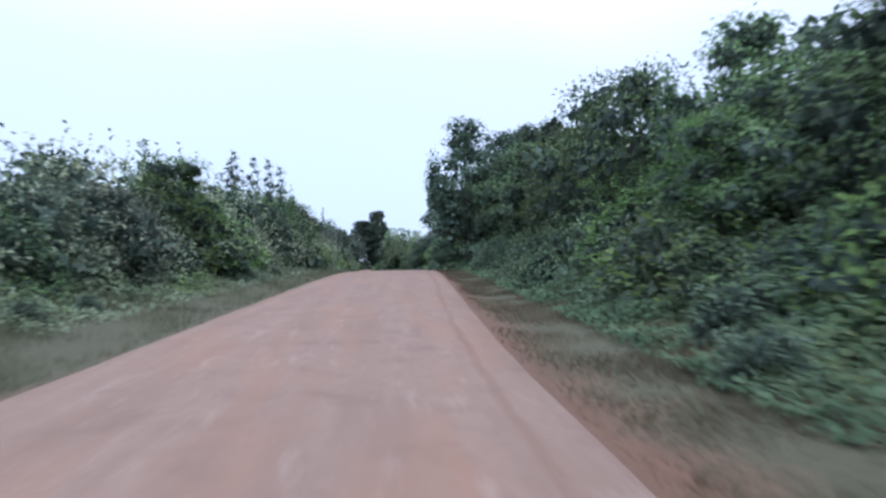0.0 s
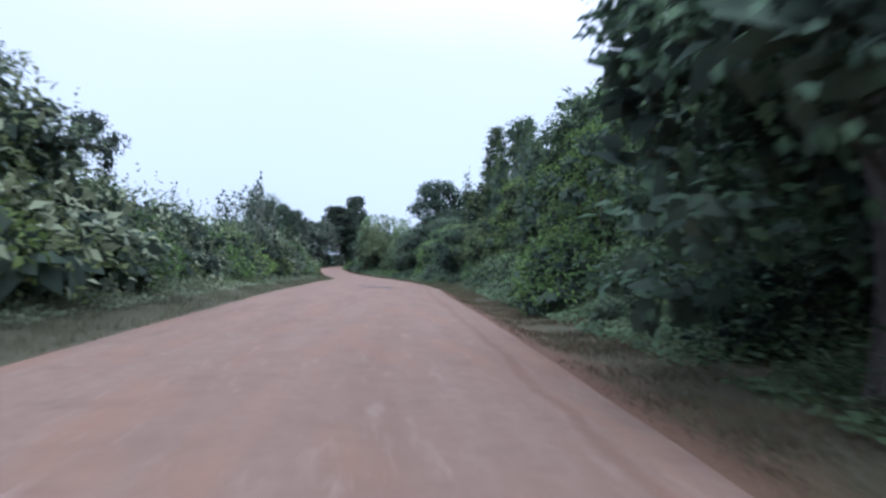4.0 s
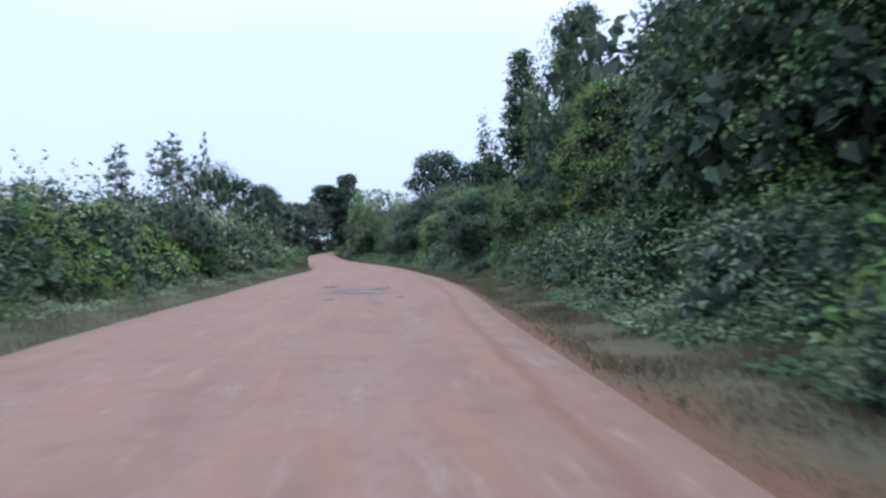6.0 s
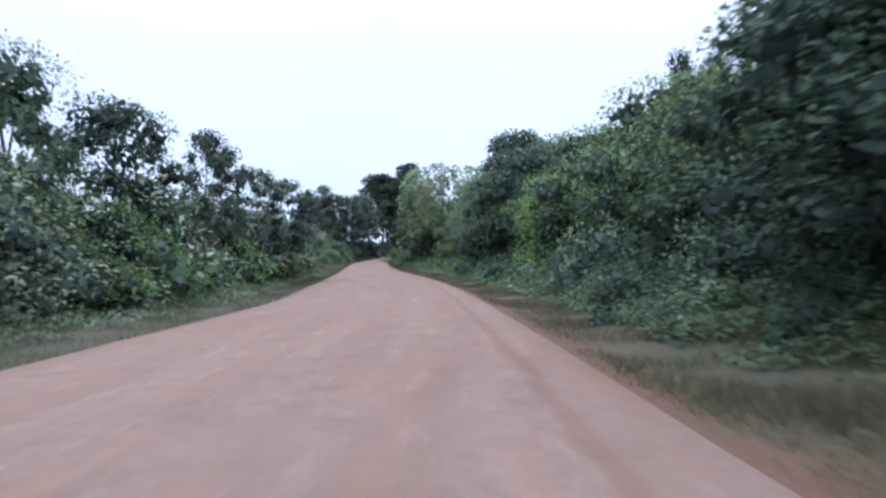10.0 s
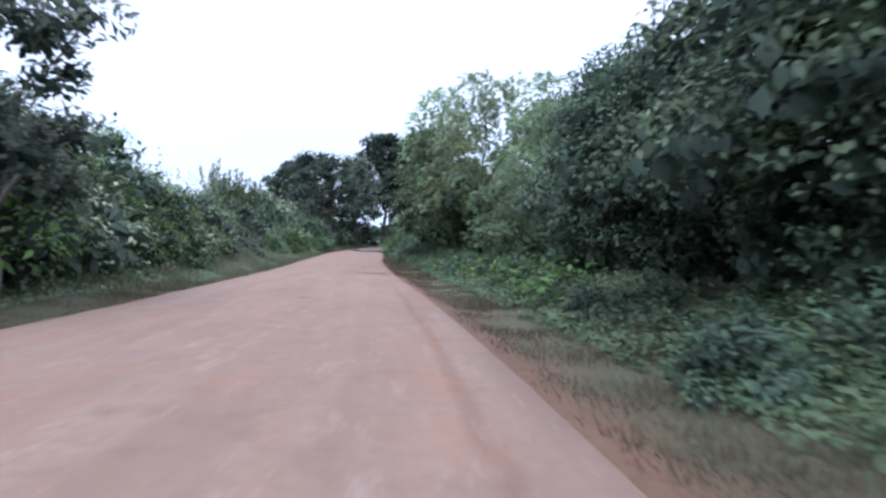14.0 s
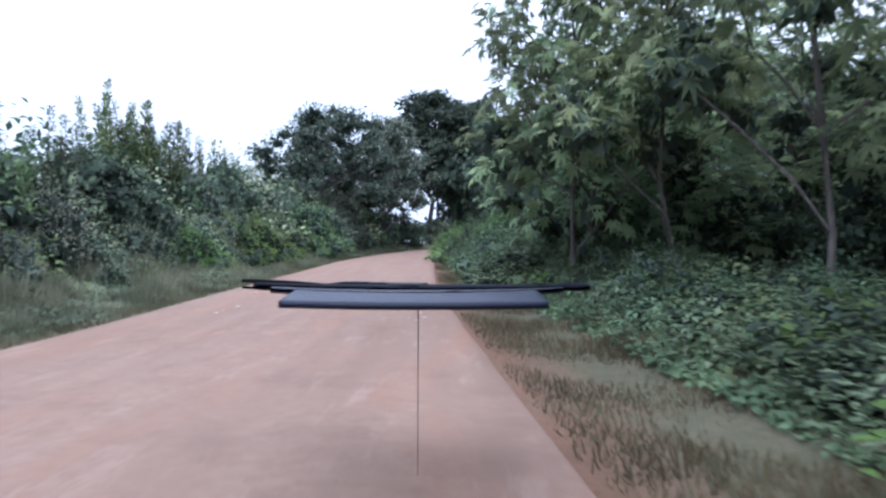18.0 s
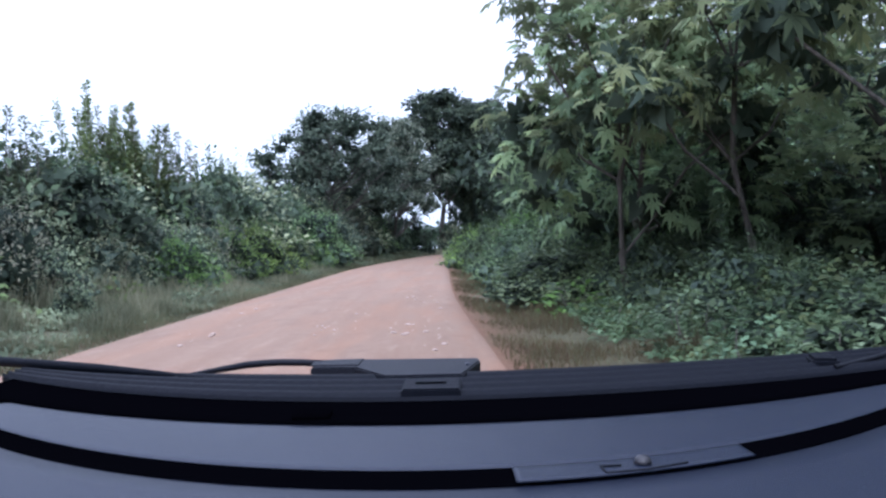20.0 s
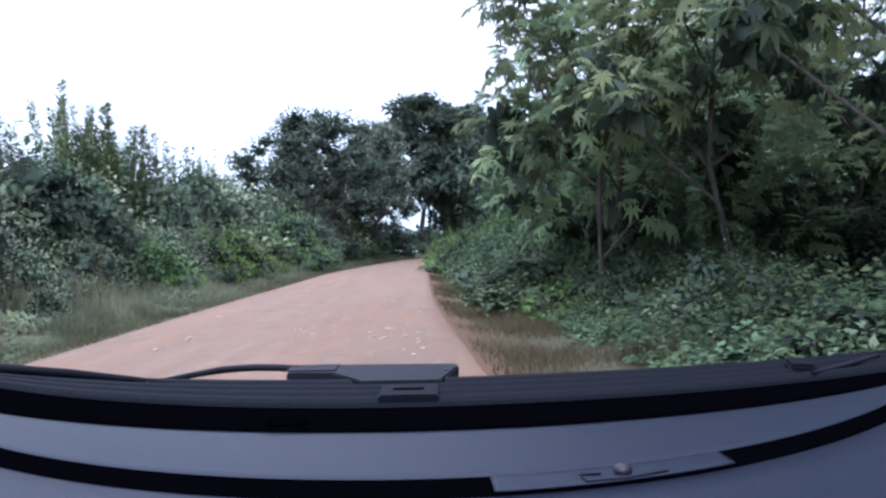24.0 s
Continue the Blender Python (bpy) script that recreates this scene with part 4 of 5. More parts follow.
place(T_OPEN, -7.4, 166.5, 5.4, 4.6)
along(146, 172, 4.0, -1, 6.8, 9.0, 4.8, [T_FRESH, T_BROAD, T_OPEN], 0.15)
along(148, 180, 2.4, -1, 4.5, 5.6, 3.8, [B_MID2, B_GREY, B_MID, B_FRESH], 0.2)
along(180, 190, 2.4, -1, 3.8, 5.4, 3.0, [B_BROWN, B_GREY, B_MID2, B_MID], 0.2)
along(189, 214, 2.4, -1, 4.6, 7.4, 4.0, [B_MID2, B_DARK, B_MID, B_BROWN], 0.2)
along(194, 214, 2.6, -1, 2.4, 3.4, 1.9, [B_FRESH, B_FRESH, B_MID2], 0.25)
place(S_MID, -10.1, 200, 7.6, 1.9)
place(S_GREY, -10.4, 200.6, 7.4, 1.6)
place(S_MID, -9.4, 201, 6.9, 2.2)
place(S_MID, -7.9, 199.4, 6.5, 2.2)
place(T_BROAD, -9.2, 200.4, 5.4, 3.8)
place(S_GREY, -7.6, 201.2, 6.3, 1.6)
place(S_MID, -9.0, 208, 6.2, 1.6)
place(S_GREY, -8.7, 210, 6.1, 1.5)
place(S_CONE, -29.6, 230, 9.4, 1.8)
place(S_CONE, -28.4, 231, 8.6, 1.7)
place(S_GREY, -6.9, 190, 5.0, 1.5)
place(S_MID, -7.6, 188.4, 4.6, 1.8)
# the far bend
place(T_FLAT, -6.2, 226, 10.9, 14.6)
place(T_FLAT, -2.4, 233, 11.4, 9.6)
along(214, 236, 2.4, -1, 2.4, 4.4, 3.6, [B_BROWN, B_DARK, B_GREY, B_MID], 0.2)
thicket(206, 228, 3.2, -1, 4.4, 6.4, 4.8, [B_DARK, B_BROWN], 0.15, 4.4, label="dark tangled scrub below the flat-topped tree")
place(T_CROWN, 1.0, 246, 15.8, 11.0)
place(T_CROWN, 4.4, 253, 15.6, 8.6)
place(T_BIG, 6.0, 282, 21.6, 9.4)
place(T_BIG, -14.5, 257, 12.5, 9)
place(T_OPEN, -20.6, 332, 22.5, 10.0)
thicket(236, 262, 1.8, -1, 3.0, 7.0, 2.3, [B_BACK_D, B_BACK], 0.15, label="far scrub beyond the bend of the road")
place(T_VINE_D, -2.9, 238, 5.6, 4.2)
place(T_VINE_D, 2.85, 249, 9.5, 3.2)
place(T_VINE_D, 4.6, 249.5, 12.5, 4.4)
place(T_VINE_D, 8.0, 251, 14.0, 6.0)
for k in range(26):
    x = -34 + 4.2 * k
    place(T_BACK, x, 290 + rng.uniform(-5, 5), rng.uniform(3.0, 3.4) if -12 < x < 8 else rng.uniform(6, 10), 6.5)

for root in PATTERNS:
    for o in (*root.children_recursive, root):
        bpy.data.objects.remove(o)


# ---- grass on the verges ----
def grass(name, side, y0, y1, count, out0, out1, tall, material, label):
    y = rng.uniform(y0, y1, count)
    o = out0 + (out1 - out0) * rng.random(count) ** 0.8
    patch = 0.6 * drifts(y * 0.8, o * 1.6, side * 5.0)
    keep = patch > -0.22 + 0.1 * rng.normal(size=count)
    y, o, patch = y[keep], o[keep], patch[keep]
    x = right_of(y) + o if side > 0 else left_of(y) - o
    at = np.stack([x, y, land_many(x, y) - 0.05], axis=1)
    a = rng.uniform(0, 2 * math.pi, len(x))
    way = np.stack([np.cos(a) * 0.5, np.sin(a) * 0.5, np.ones(len(x))], axis=1) + 0.2 * rng.normal(size=(len(x), 3))
    up = np.stack([np.cos(a), np.sin(a), 0.4 * np.ones(len(x))], axis=1)
    ln = tall * rng.uniform(0.4, 1.2, len(x)) * (0.75 + patch) * (0.45 + 0.55 * (o - out0) / (out1 - out0))
    ob = new(name, leaves_mesh(name, at, way, up, ln, 0.010 + 0.03 * ln, material, "blade"))
    return tagged(ob, label, "grass", kind="stuff")


grass("grass", -1, -4, 236, 60000, 0.1, 3.4, 0.42, GRASS, "dusty grey-green grass on the road verge")
grass("grass", -1, 160, 236, 34000, 0.2, 2.8, 0.5, GRASS, "long grey-green grass between road and scrub")
grass("grass", 1, -4, 236, 46000, 0.35, 2.8, 0.32, GRASS, "thin green grass below the roadside bushes")
grass("dry_grass", 1, -4, 236, 56000, 0.12, 1.9, 0.17, DRY_GRASS, "short dry brown grass along the road's edge")
grass("grass", 1, -4, 172, 110000, 0.45, 2.4, 0.13, LONG_GRASS, "short soft olive grass between road and bank")
grass("grass", -1, -4, 172, 80000, 0.3, 2.6, 0.13, LONG_GRASS, "short soft olive grass between road and scrub")
grass("dry_grass", 1, 172, 206, 30000, 0.15, 2.3, 0.25, TAN_GRASS, "tufts of tan dry grass below the creeper")
grass("grass", -1, 172, 212, 42000, 0.9, 3.8, 0.85, LONG_GRASS, "long arching grey-green grass on the verge")
grass("dry_grass", -1, 150, 236, 36000, 0.1, 1.5, 0.16, TAN_GRASS, "short dusty grass along the road's edge")
grass("grass", 1, 84, 114, 22000, 0.3, 4.0, 0.42, GRASS, "tall thin grass on the open verge")
grass("dry_grass", 1, -4, 172, 60000, 0.2, 2.6, 0.24, DRY_GRASS, "tan and brown grass along the road's edge")


def far_woods(side, y0, y1, count, out0, out1, tall):
    """The scrub that goes on behind the roadside growth, as far as can be told: heaped leaves over low crowns."""
    y = rng.uniform(y0, y1, count)
    o = out0 + (out1 - out0) * rng.beta(1.0, 1.6, count) * (1.1 + 0.35 * drifts(y * 0.12, y * 0.31, side * 2.0))
    x = right_of(y) + o if side > 0 else left_of(y) - o
    top = tall * (0.75 + 0.35 * drifts(x * 0.7, y * 0.6, side * 3.0) + 0.2 * drifts(x * 2.1, y * 1.9, 4.0))
    at = np.stack([x, y, land_many(x, y) + np.maximum(0.1, top * rng.random(count) ** 0.25)], axis=1)
    way = rng.normal(size=(count, 3)) * (1, 1, 0.5)
    up = rng.normal(size=(count, 3)) * 0.4 + (0, 0, 1)
    ln = rng.uniform(0.5, 1.1, count)
    ob = new("far_woods", leaves_mesh("far_woods", at, way, up, ln, ln * 0.6, LEAF_DARK))
    return tagged(ob, "low dark green woodland behind the roadside trees", "woods", kind="stuff")


reseed(77)
far_woods(1, -40, 260, 60000, 11, 46, 3.6)
far_woods(-1, -40, 260, 60000, 9, 44, 2.6)


def undergrowth(side, y0, y1, count, out0, out1, tall, size, material, label):
    """Low herbs too many to count: broad leaves heaped over the bank, in drifts."""
    y = rng.uniform(y0, y1, count)
    o = rng.uniform(out0, out1, count)
    drift = 0.6 * drifts(y * 0.9, o * 1.2, 11.0 + side)
    keep = drift > -0.25 + 0.12 * rng.normal(size=count)
    y, o, drift = y[keep], o[keep], drift[keep]
    x = right_of(y) + o if side > 0 else left_of(y) - o
    f = rng.random(len(x)) ** 0.7
    rise = tall * (0.5 + 0.8 * drift) * np.minimum(1, 0.25 + (o - out0) / (out1 - out0) * 1.4)
    at = np.stack([x, y, land_many(x, y) - 0.02 + f * np.maximum(rise, 0.06)], axis=1)
    a = rng.uniform(0, 2 * math.pi, len(x))
    way = np.stack([np.cos(a) - 0.3 * side, np.sin(a), 0.15 + 0.4 * rng.normal(size=len(x))], axis=1)
    up = np.stack([-0.6 * side + 0.5 * rng.normal(size=len(x)), -0.3 + 0.5 * rng.normal(size=len(x)), np.ones(len(x))], axis=1)
    ln = size * rng.uniform(0.5, 1.4, len(x))
    ob = new("undergrowth", leaves_mesh("undergrowth", at, way, up, ln, ln * 0.6, material))
    return tagged(ob, label, "undergrowth", kind="stuff")


undergrowth(1, -4, 86, 66000, 1.6, 4.2, 0.9, 0.095, LEAF_CREEP, "broad-leaved low green herbs on the road bank")
undergrowth(1, 86, 110, 8000, 2.6, 4.4, 0.7, 0.12, LEAF_MID, "sparse green herbs among the bank's grass")
undergrowth(1, 110, 172, 50000, 1.5, 4.2, 0.95, 0.10, LEAF_CREEP, "broad-leaved low green herbs on the road bank")
undergrowth(1, 165, 215, 105000, 1.7, 5.2, 0.72, 0.085, LEAF_CREEP, "dense blue-green creeper over the road bank")
undergrowth(1, -4, 215, 40000, 1.8, 4.4, 1.1, 0.10, LEAF_MID, "green herbs among the bank's weeds")
undergrowth(-1, -4, 236, 90000, 1.8, 4.8, 0.7, 0.09, LEAF_GREY, "dusty grey-green low herbs beside the road")
undergrowth(-1, 165, 236, 22000, 0.8, 2.8, 0.35, 0.10, LEAF_GREY, "low dusty herbs among the verge grass")
undergrowth(-1, -4, 236, 24000, 2.4, 5.0, 1.2, 0.14, LEAF_MID, "green low herbs below the roadside scrub")


# ---- puddles and stones on the road ----
def plain_material(name, color, rough, metal=0.0, bump=0.0, scale=60.0, shine=0.5):
    m, nt, pb = nodes_of(name)
    n = noise_of(nt, scale, 5.0, coords(nt), 0.25, 0.75)
    nt.links.new(mixed(nt, n, tuple(c * 0.82 for c in color), tuple(c * 1.12 for c in color)), pb.inputs["Base Color"])
    pb.inputs["Roughness"].default_value, pb.inputs["Metallic"].default_value = rough, metal
    pb.inputs["Specular IOR Level"].default_value = shine
    if bump:
        bumped(nt, pb, n, bump, 0.004)
    return m


WATER = plain_material("muddy_puddle_water", (0.22, 0.16, 0.13), 0.16)
MUD = plain_material("wet_red_mud", (0.092, 0.066, 0.053), 0.95, bump=0.4, scale=12, shine=0.05)
STONE = plain_material("pale_road_stone", (0.30, 0.235, 0.20), 0.9, bump=0.6, scale=25, shine=0.15)


def flat_patch(name, x, y, w, d, lift, material, label, category, kind=""):
    """A flat patch of uneven outline lying on the road's surface."""
    n = 110
    ring = [(math.cos(2 * math.pi * k / n), math.sin(2 * math.pi * k / n)) for k in range(n)]
    r = [1 + 0.5 * noise.noise((x + c * 1.5, y + q * 1.5, 2.0)) + 0.34 * noise.noise((x + c * 4, y + q * 4, 6.0)) + 0.22 * noise.noise((x + c * 13, y + q * 13, 9.0)) for c, q in ring]
    verts = [(x, y)] + [(x + w / 2 * r[k] * math.cos(2 * math.pi * k / n), y + d / 2 * r[k] * math.sin(2 * math.pi * k / n)) for k in range(n)]
    pts = []
    for vx, vy in verts:
        u = (2 * vx - left_of(vy) - right_of(vy)) / (right_of(vy) - left_of(vy))
        pts.append((vx, vy, road_height(vx, vy, u) + lift))
    ob = new(name, mesh_of(name, pts, [(0, k + 1, (k + 1) % n + 1) for k in range(n)], material, True))
    return tagged(ob, label, category, "potholes in the road" if category == "pothole" else "puddles on the road", kind)


for x, y, w, d in ((3.9, 93.6, 0.7, 1.2), (5.62, 91.6, 0.5, 0.9), (4.86, 89.4, 0.16, 0.8), (4.45, 138.6, 0.42, 0.3), (3.95, 158.1, 0.3, 0.3), (6.0, 133.0, 0.3, 0.3)):
    flat_patch("pothole", x, y, w, d, 0.006, MUD, "shallow damp pothole in the dirt road", "pothole")
for x, y, w, d in ((3.93, 85.8, 0.42, 0.6), (4.50, 89.2, 0.86, 1.7), (5.22, 89.3, 0.72, 1.5), (3.75, 93.0, 0.3, 0.4), (5.95, 92.2, 0.3, 0.4), (5.1, 86.0, 0.3, 0.4), (5.15, 85.2, 0.36, 0.4), (5.95, 86.0, 0.3, 0.4), (5.1, 83.8, 0.4, 0.4), (4.66, 139.0, 0.22, 0.26), (5.5, 138.6, 0.3, 0.26)):
    flat_patch("puddle", x, y, w * 0.85, d * 0.8, 0.011, WATER, "small puddle of muddy water reflecting the sky", "puddle")


def stone(x, y, s):
    bm = bmesh.new()
    bmesh.ops.create_icosphere(bm, subdivisions=2, radius=s)
    for v in bm.verts:
        v.co *= 1 + 0.35 * noise.noise(v.co * (2.2 / s) + Vector((x, y, 0)))
        v.co.z *= 0.45
    me = bpy.data.meshes.new("stone")
    bm.to_mesh(me)
    bm.free()
    me.materials.append(STONE)
    u = (2 * x - left_of(y) - right_of(y)) / (right_of(y) - left_of(y))
    ob = new("stone", me)
    ob.location = (x, y, road_height(x, y, u) + s * 0.12)
    return tagged(ob, "pale flat stone bedded in the dirt road", "stone", "stones in the road")


for k in range(64):
    cx, cy = ((2.3, 184.0), (3.75, 182.6), (-0.2, 188.3), (2.2, 185.0), (3.15, 189.5), (3.3, 185.6), (0.3, 183.4), (3.6, 183.8))[k % 8]
    stone(cx + rng.normal() * 0.24, cy + rng.normal() * 0.8, 0.016 + 0.036 * rng.random() ** 2)


# ---- the halted car: dashboard, cowl and wiper ahead of the driver ----
PAD = plain_material("lavender_grey_vinyl", (0.006, 0.009, 0.020), 0.42, bump=0.25, scale=420, shine=0.19)
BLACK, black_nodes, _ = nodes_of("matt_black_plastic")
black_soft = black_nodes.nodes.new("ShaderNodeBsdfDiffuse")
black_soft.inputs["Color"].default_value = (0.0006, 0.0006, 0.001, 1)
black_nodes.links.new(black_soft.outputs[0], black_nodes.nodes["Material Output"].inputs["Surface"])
COWL = plain_material("weathered_dark_cowl_plastic", (0.0036, 0.0045, 0.0075), 0.65, bump=0.3, scale=90, shine=0.055)
WIPER = plain_material("grey_black_wiper_plastic", (0.006, 0.007, 0.011), 0.6, bump=0.2, scale=140, shine=0.11)
STEEL = plain_material("rusty_steel", (0.22, 0.15, 0.115), 0.85)
SENSOR = plain_material("smoked_sensor_plastic", (0.010, 0.010, 0.014), 0.42, shine=0.3)

HALT = pose(4.682, 172.356, 1.523, 0, 0, 2.608)
car = new("car")
car.matrix_basis = HALT
tagged(car, "front of a halted car with grey dashboard and parked wiper", "car")
DASH_Z = -0.230


def bow(d0, kl, kr):
    """How far ahead a line across the dashboard lies, x metres to the side: bowed towards the middle."""
    return lambda x: d0 + (kl if x < 0 else kr) * x * x


L_COWL, L_GLASS, L_PAD, L_SEAM, L_LOWER = bow(1.395, 0.30, 0.20), bow(1.175, 0.42, 0.27), bow(1.028, 0.42, 0.38), bow(0.784, 0.60, 0.66), bow(0.720, 0.62, 0.70)


def strip(name, far, near, z_far, z_near, thick, material, x0=-1.0, x1=1.0, rows=5, ridges=0, label="", sag=0.0):
    """A panel across the car between two bowed lines, with rounded edges and a real thickness."""
    bm = bmesh.new()
    cols = 40
    top = []
    for i in range(cols + 1):
        x = x0 + (x1 - x0) * i / cols
        row = []
        for j in range(rows + 1):
            f = j / rows
            y = far(x) + (near(x) - far(x)) * f
            z = z_far + (z_near - z_far) * f - sag * 4 * (f - 0.5) ** 2
            if ridges:
                z += 0.0065 * math.cos(2 * math.pi * ridges * f)
            row.append(bm.verts.new((x, y, z)))
        top.append(row)
    faces = [bm.faces.new((top[i][j], top[i][j + 1], top[i + 1][j + 1], top[i + 1][j])) for i in range(cols) for j in range(rows)]
    ext = bmesh.ops.extrude_face_region(bm, geom=faces)
    for v in ext["geom"]:
        if isinstance(v, bmesh.types.BMVert):
            v.co.z -= thick
    bmesh.ops.recalc_face_normals(bm, faces=bm.faces)
    me = bpy.data.meshes.new(name)
    bm.to_mesh(me)
    bm.free()
    me.materials.append(material)
    me.polygons.foreach_set("use_smooth", [True] * len(me.polygons))
    return part(name, me, car, label)


def box_mesh(name, cx, cy, cz, sx, sy, sz, material, bevel=0.006, turn=0.0):
    bm = bmesh.new()
    bmesh.ops.create_cube(bm, size=1.0)
    bmesh.ops.scale(bm, vec=(sx, sy, sz), verts=bm.verts)
    bmesh.ops.bevel(bm, geom=list(bm.edges), offset=bevel, segments=2, affect="EDGES")
    bmesh.ops.rotate(bm, matrix=Matrix.Rotation(turn, 3, "Z"), verts=bm.verts)
    bmesh.ops.translate(bm, vec=(cx, cy, cz), verts=bm.verts)
    me = bpy.data.meshes.new(name)
    bm.to_mesh(me)
    bm.free()
    me.materials.append(material)
    return me


strip("cowl_panel", L_COWL, L_GLASS, DASH_Z, DASH_Z - 0.004, 0.02, COWL, rows=24, ridges=4, label="ridged dark cowl below the windscreen")
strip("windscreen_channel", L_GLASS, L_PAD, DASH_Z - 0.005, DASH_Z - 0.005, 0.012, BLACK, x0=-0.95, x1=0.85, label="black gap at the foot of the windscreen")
strip("dash_pad", L_PAD, L_SEAM, DASH_Z - 0.004, DASH_Z, 0.026, PAD, x0=-0.8, x1=0.8, rows=10, label="lavender-grey grained dashboard pad", sag=0.006)
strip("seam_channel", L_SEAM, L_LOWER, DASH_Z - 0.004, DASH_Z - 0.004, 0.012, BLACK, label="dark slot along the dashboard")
sensor_panel = strip("sensor_panel", lambda x: L_SEAM(x) - 0.007, lambda x: L_LOWER(x) + 0.002, DASH_Z - 0.001, DASH_Z, 0.002, PAD, x0=0.055, x1=0.325, label="smooth grey panel beside the dashboard slot")
strip("lower_dash", L_LOWER, lambda x: 0.42 + 0.3 * x * x, DASH_Z - 0.001, DASH_Z - 0.03, 0.03, PAD, x0=-0.62, x1=0.62, rows=8, label="lower grey dashboard surface", sag=0.004)
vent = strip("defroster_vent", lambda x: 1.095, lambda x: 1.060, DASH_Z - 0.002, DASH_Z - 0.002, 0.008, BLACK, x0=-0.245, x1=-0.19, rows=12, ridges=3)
for y in (1.066, 1.0775, 1.089):
    part("slat", stem_mesh("slat", [([(-0.243, y, DASH_Z - 0.001), (-0.218, y, DASH_Z - 0.0005), (-0.192, y, DASH_Z - 0.001)], [0.0012] * 3)], COWL), vent)
bm = bmesh.new()
bmesh.ops.create_uvsphere(bm, u_segments=16, v_segments=10, radius=0.010)
for v in bm.verts:
    v.co.z = max(v.co.z, 0) * 0.85
    v.co += Vector((0.195, 0.774, DASH_Z + 0.001))
me = bpy.data.meshes.new("light_sensor")
bm.to_mesh(me)
bm.free()
me.materials.append(SENSOR)
part("light_sensor", me, sensor_panel, "small smoked dome on the dashboard")
part("sensor_tray", stem_mesh("sensor_tray", [([(0.150, 0.742, DASH_Z + 0.001), (0.148, 0.766, DASH_Z + 0.001), (0.170, 0.767, DASH_Z + 0.001)], [0.0012] * 3), ([(0.150, 0.742, DASH_Z + 0.001), (0.195, 0.750, DASH_Z + 0.001), (0.242, 0.770, DASH_Z + 0.001)], [0.0012] * 3)], WIPER), sensor_panel, "thin raised rim beside the sensor dome")
# wiper: bent arm, long grey holder, hinge block; the second blade lies along the cowl
WZ = DASH_Z + 0.006


def plate_mesh(name, outline, z0, z1, material, bevel=0.003):
    """A flat moulding with a given outline, softened along its edges."""
    bm = bmesh.new()
    low = [bm.verts.new((x, y, z0)) for x, y in outline]
    face = bm.faces.new(low)
    ext = bmesh.ops.extrude_face_region(bm, geom=[face])
    for v in ext["geom"]:
        if isinstance(v, bmesh.types.BMVert):
            v.co.z = z1
    bmesh.ops.recalc_face_normals(bm, faces=bm.faces)
    bmesh.ops.bevel(bm, geom=[e for e in bm.edges if all(v.co.z > (z0 + z1) / 2 for v in e.verts)], offset=bevel, segments=2, affect="EDGES")
    me = bpy.data.meshes.new(name)
    bm.to_mesh(me)
    bm.free()
    me.materials.append(material)
    return me


wiper_arm = part("wiper_arm", stem_mesh("wiper_arm", [([(-0.585, 1.465, WZ - 0.010), (-0.521, 1.525, WZ - 0.004), (-0.457, 1.580, WZ), (-0.420, 1.600, WZ), (-0.383, 1.605, WZ), (-0.330, 1.590, WZ), (-0.285, 1.565, WZ)], [0.005, 0.006, 0.008, 0.008, 0.008, 0.008, 0.008])], WIPER), car, "bent black wiper arm")
part("wiper_holder", plate_mesh("wiper_holder", [(-0.298, 1.585), (-0.298, 1.490), (-0.205, 1.475), (-0.135, 1.360), (0.012, 1.352), (0.052, 1.520), (0.050, 1.560), (-0.205, 1.592)], DASH_Z - 0.012, DASH_Z + 0.009, WIPER), wiper_arm, "grey plastic wiper holder")
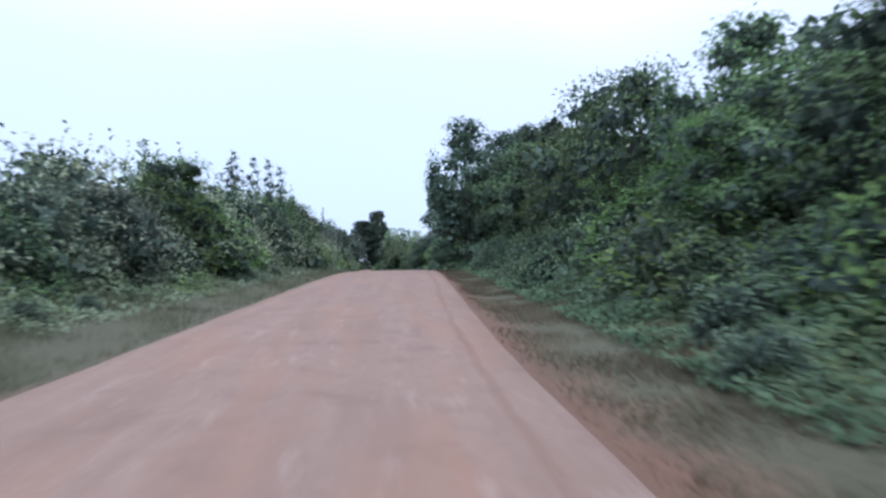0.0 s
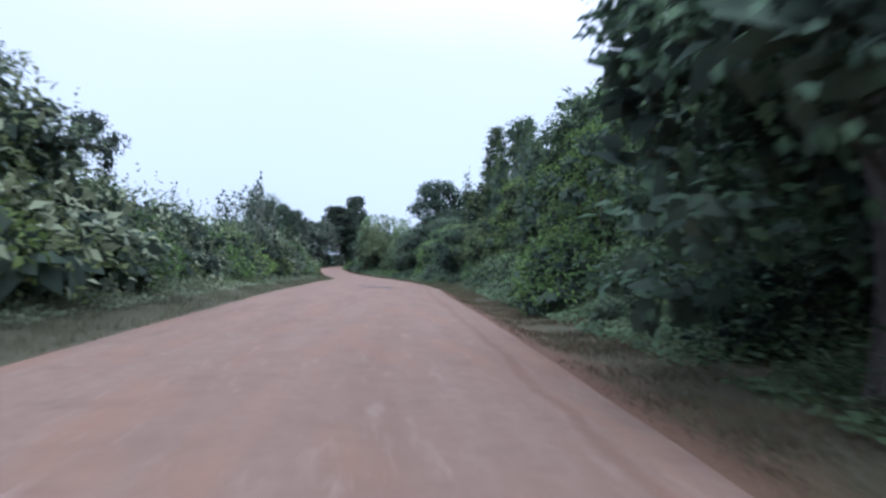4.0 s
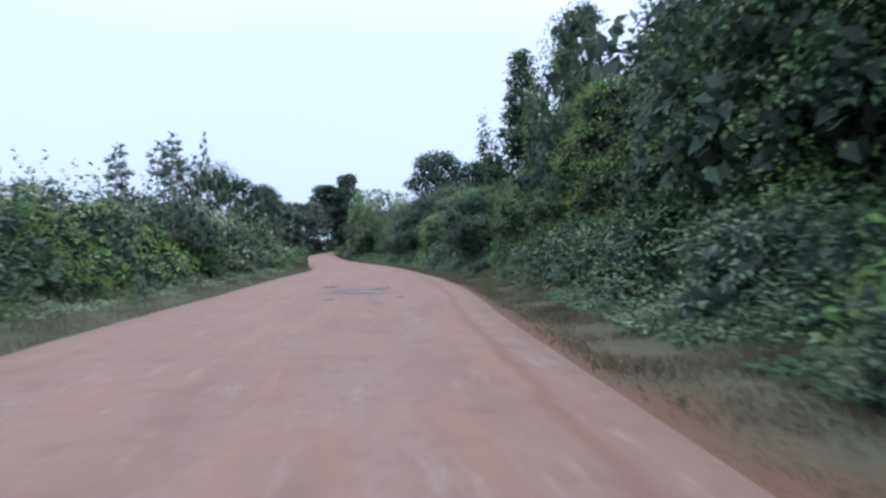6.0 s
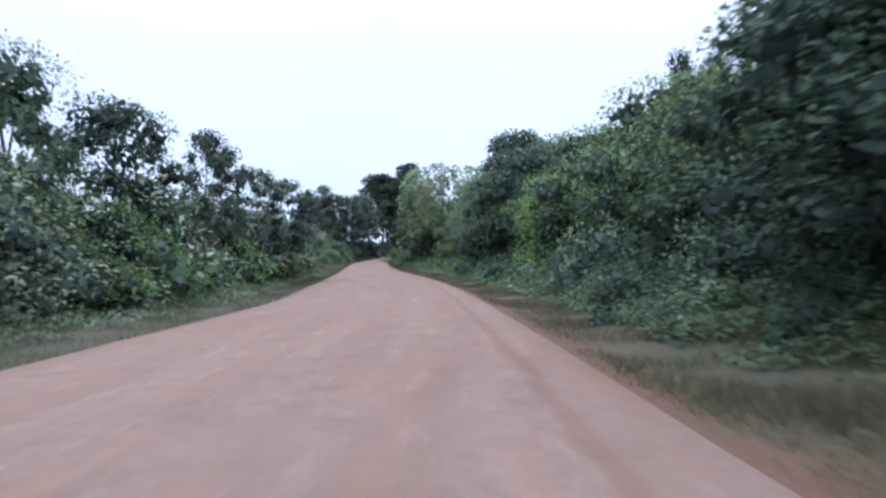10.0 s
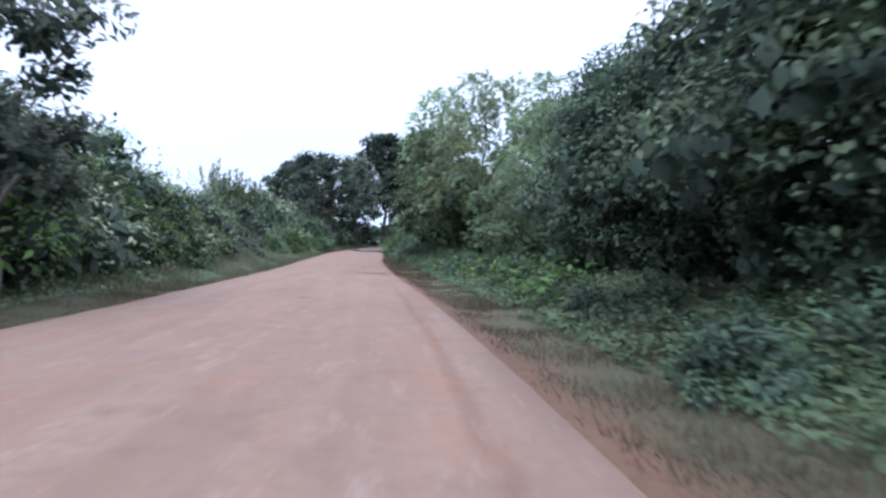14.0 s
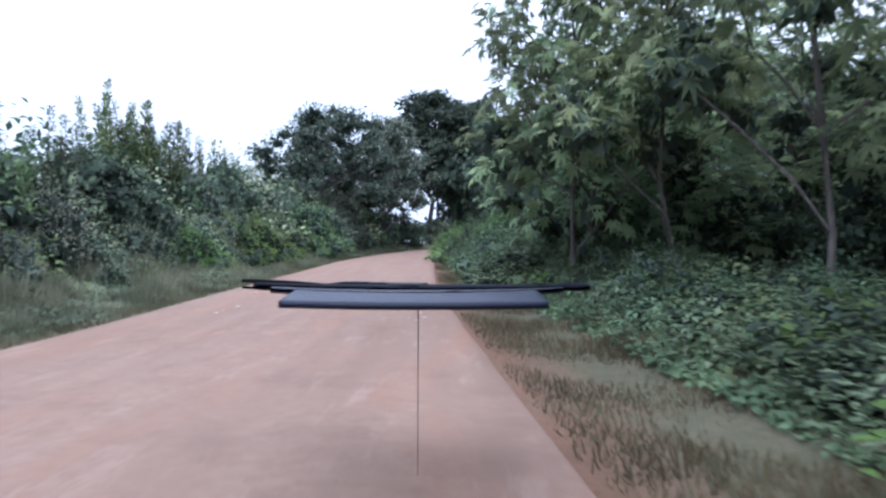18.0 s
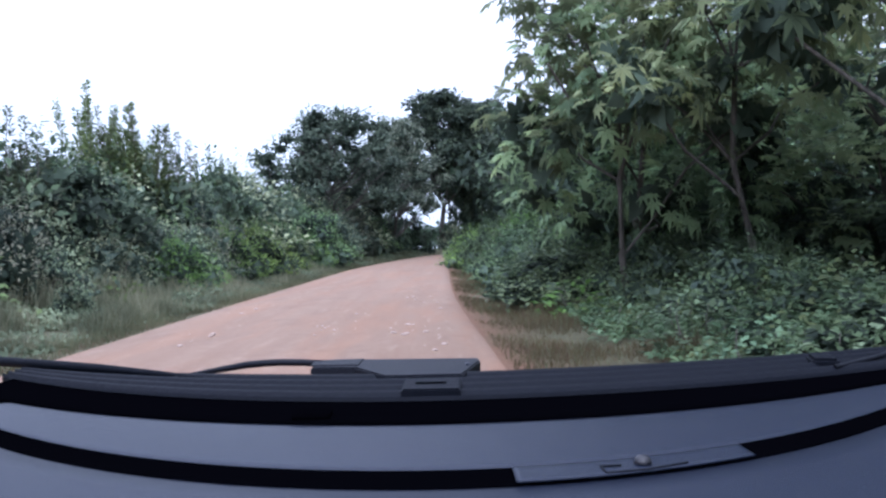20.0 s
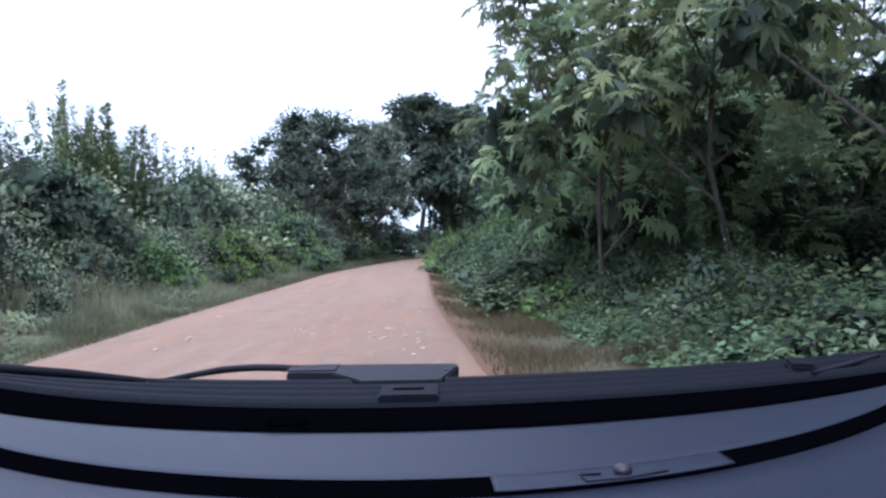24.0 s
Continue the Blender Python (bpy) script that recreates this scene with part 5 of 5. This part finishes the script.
part("wiper_sleeve", plate_mesh("wiper_sleeve", [(-0.302, 1.582), (-0.302, 1.505), (-0.200, 1.495), (-0.200, 1.585)], DASH_Z + 0.0095, DASH_Z + 0.0115, WIPER, 0.0008), wiper_arm)
wiper_base = part("wiper_base", plate_mesh("wiper_base", [(-0.094, 1.322), (-0.094, 1.212), (0.006, 1.206), (0.010, 1.318)], DASH_Z - 0.004, DASH_Z + 0.0085, COWL), wiper_arm, "square black wiper foot")
part("slot", plate_mesh("slot", [(-0.072, 1.275), (-0.072, 1.258), (-0.018, 1.256), (-0.018, 1.273)], DASH_Z + 0.0087, DASH_Z + 0.0094, BLACK, 0.0003), wiper_base)
part("rivet", plate_mesh("rivet", [(0.024 + 0.005 * math.cos(k), 1.47 + 0.012 * math.sin(k)) for k in (0, 1.05, 2.1, 3.14, 4.19, 5.24)], DASH_Z + 0.0092, DASH_Z + 0.0112, PAD, 0.0006), wiper_arm, "pale rivet in the wiper holder")
part("wiper_blade", stem_mesh("wiper_blade", [([(-1.10, 1.735, WZ + 0.006), (-1.028, 1.700, WZ + 0.006), (-0.772, 1.572, WZ + 0.004), (-0.60, 1.497, WZ - 0.003), (-0.50, 1.455, WZ - 0.010)], [0.012, 0.012, 0.010, 0.007, 0.004])], COWL), car, "black wiper blade lying on the cowl")
far_pivot = part("wiper_pivot", box_mesh("wiper_pivot", 0.715, 1.420, DASH_Z + 0.002, 0.050, 0.080, 0.020, COWL, 0.006, -0.3), car, "black pivot of the second wiper")
part("pivot_arm", stem_mesh("pivot_arm", [([(0.700, 1.345, DASH_Z + 0.002), (0.80, 1.412, DASH_Z + 0.004), (0.92, 1.505, DASH_Z + 0.006)], [0.004, 0.005, 0.006])], WIPER), far_pivot, "grey end of the second wiper arm")
# the bracket that carries the dashboard
ground_z = road_z(173.2) - 1.523
part("bracket", stem_mesh("bracket", [([(0, 1.3, ground_z), (0, 1.3, ground_z * 0.5 + DASH_Z * 0.5), (0, 1.3, DASH_Z - 0.02)], [0.0035, 0.003, 0.0035])], STEEL), car)
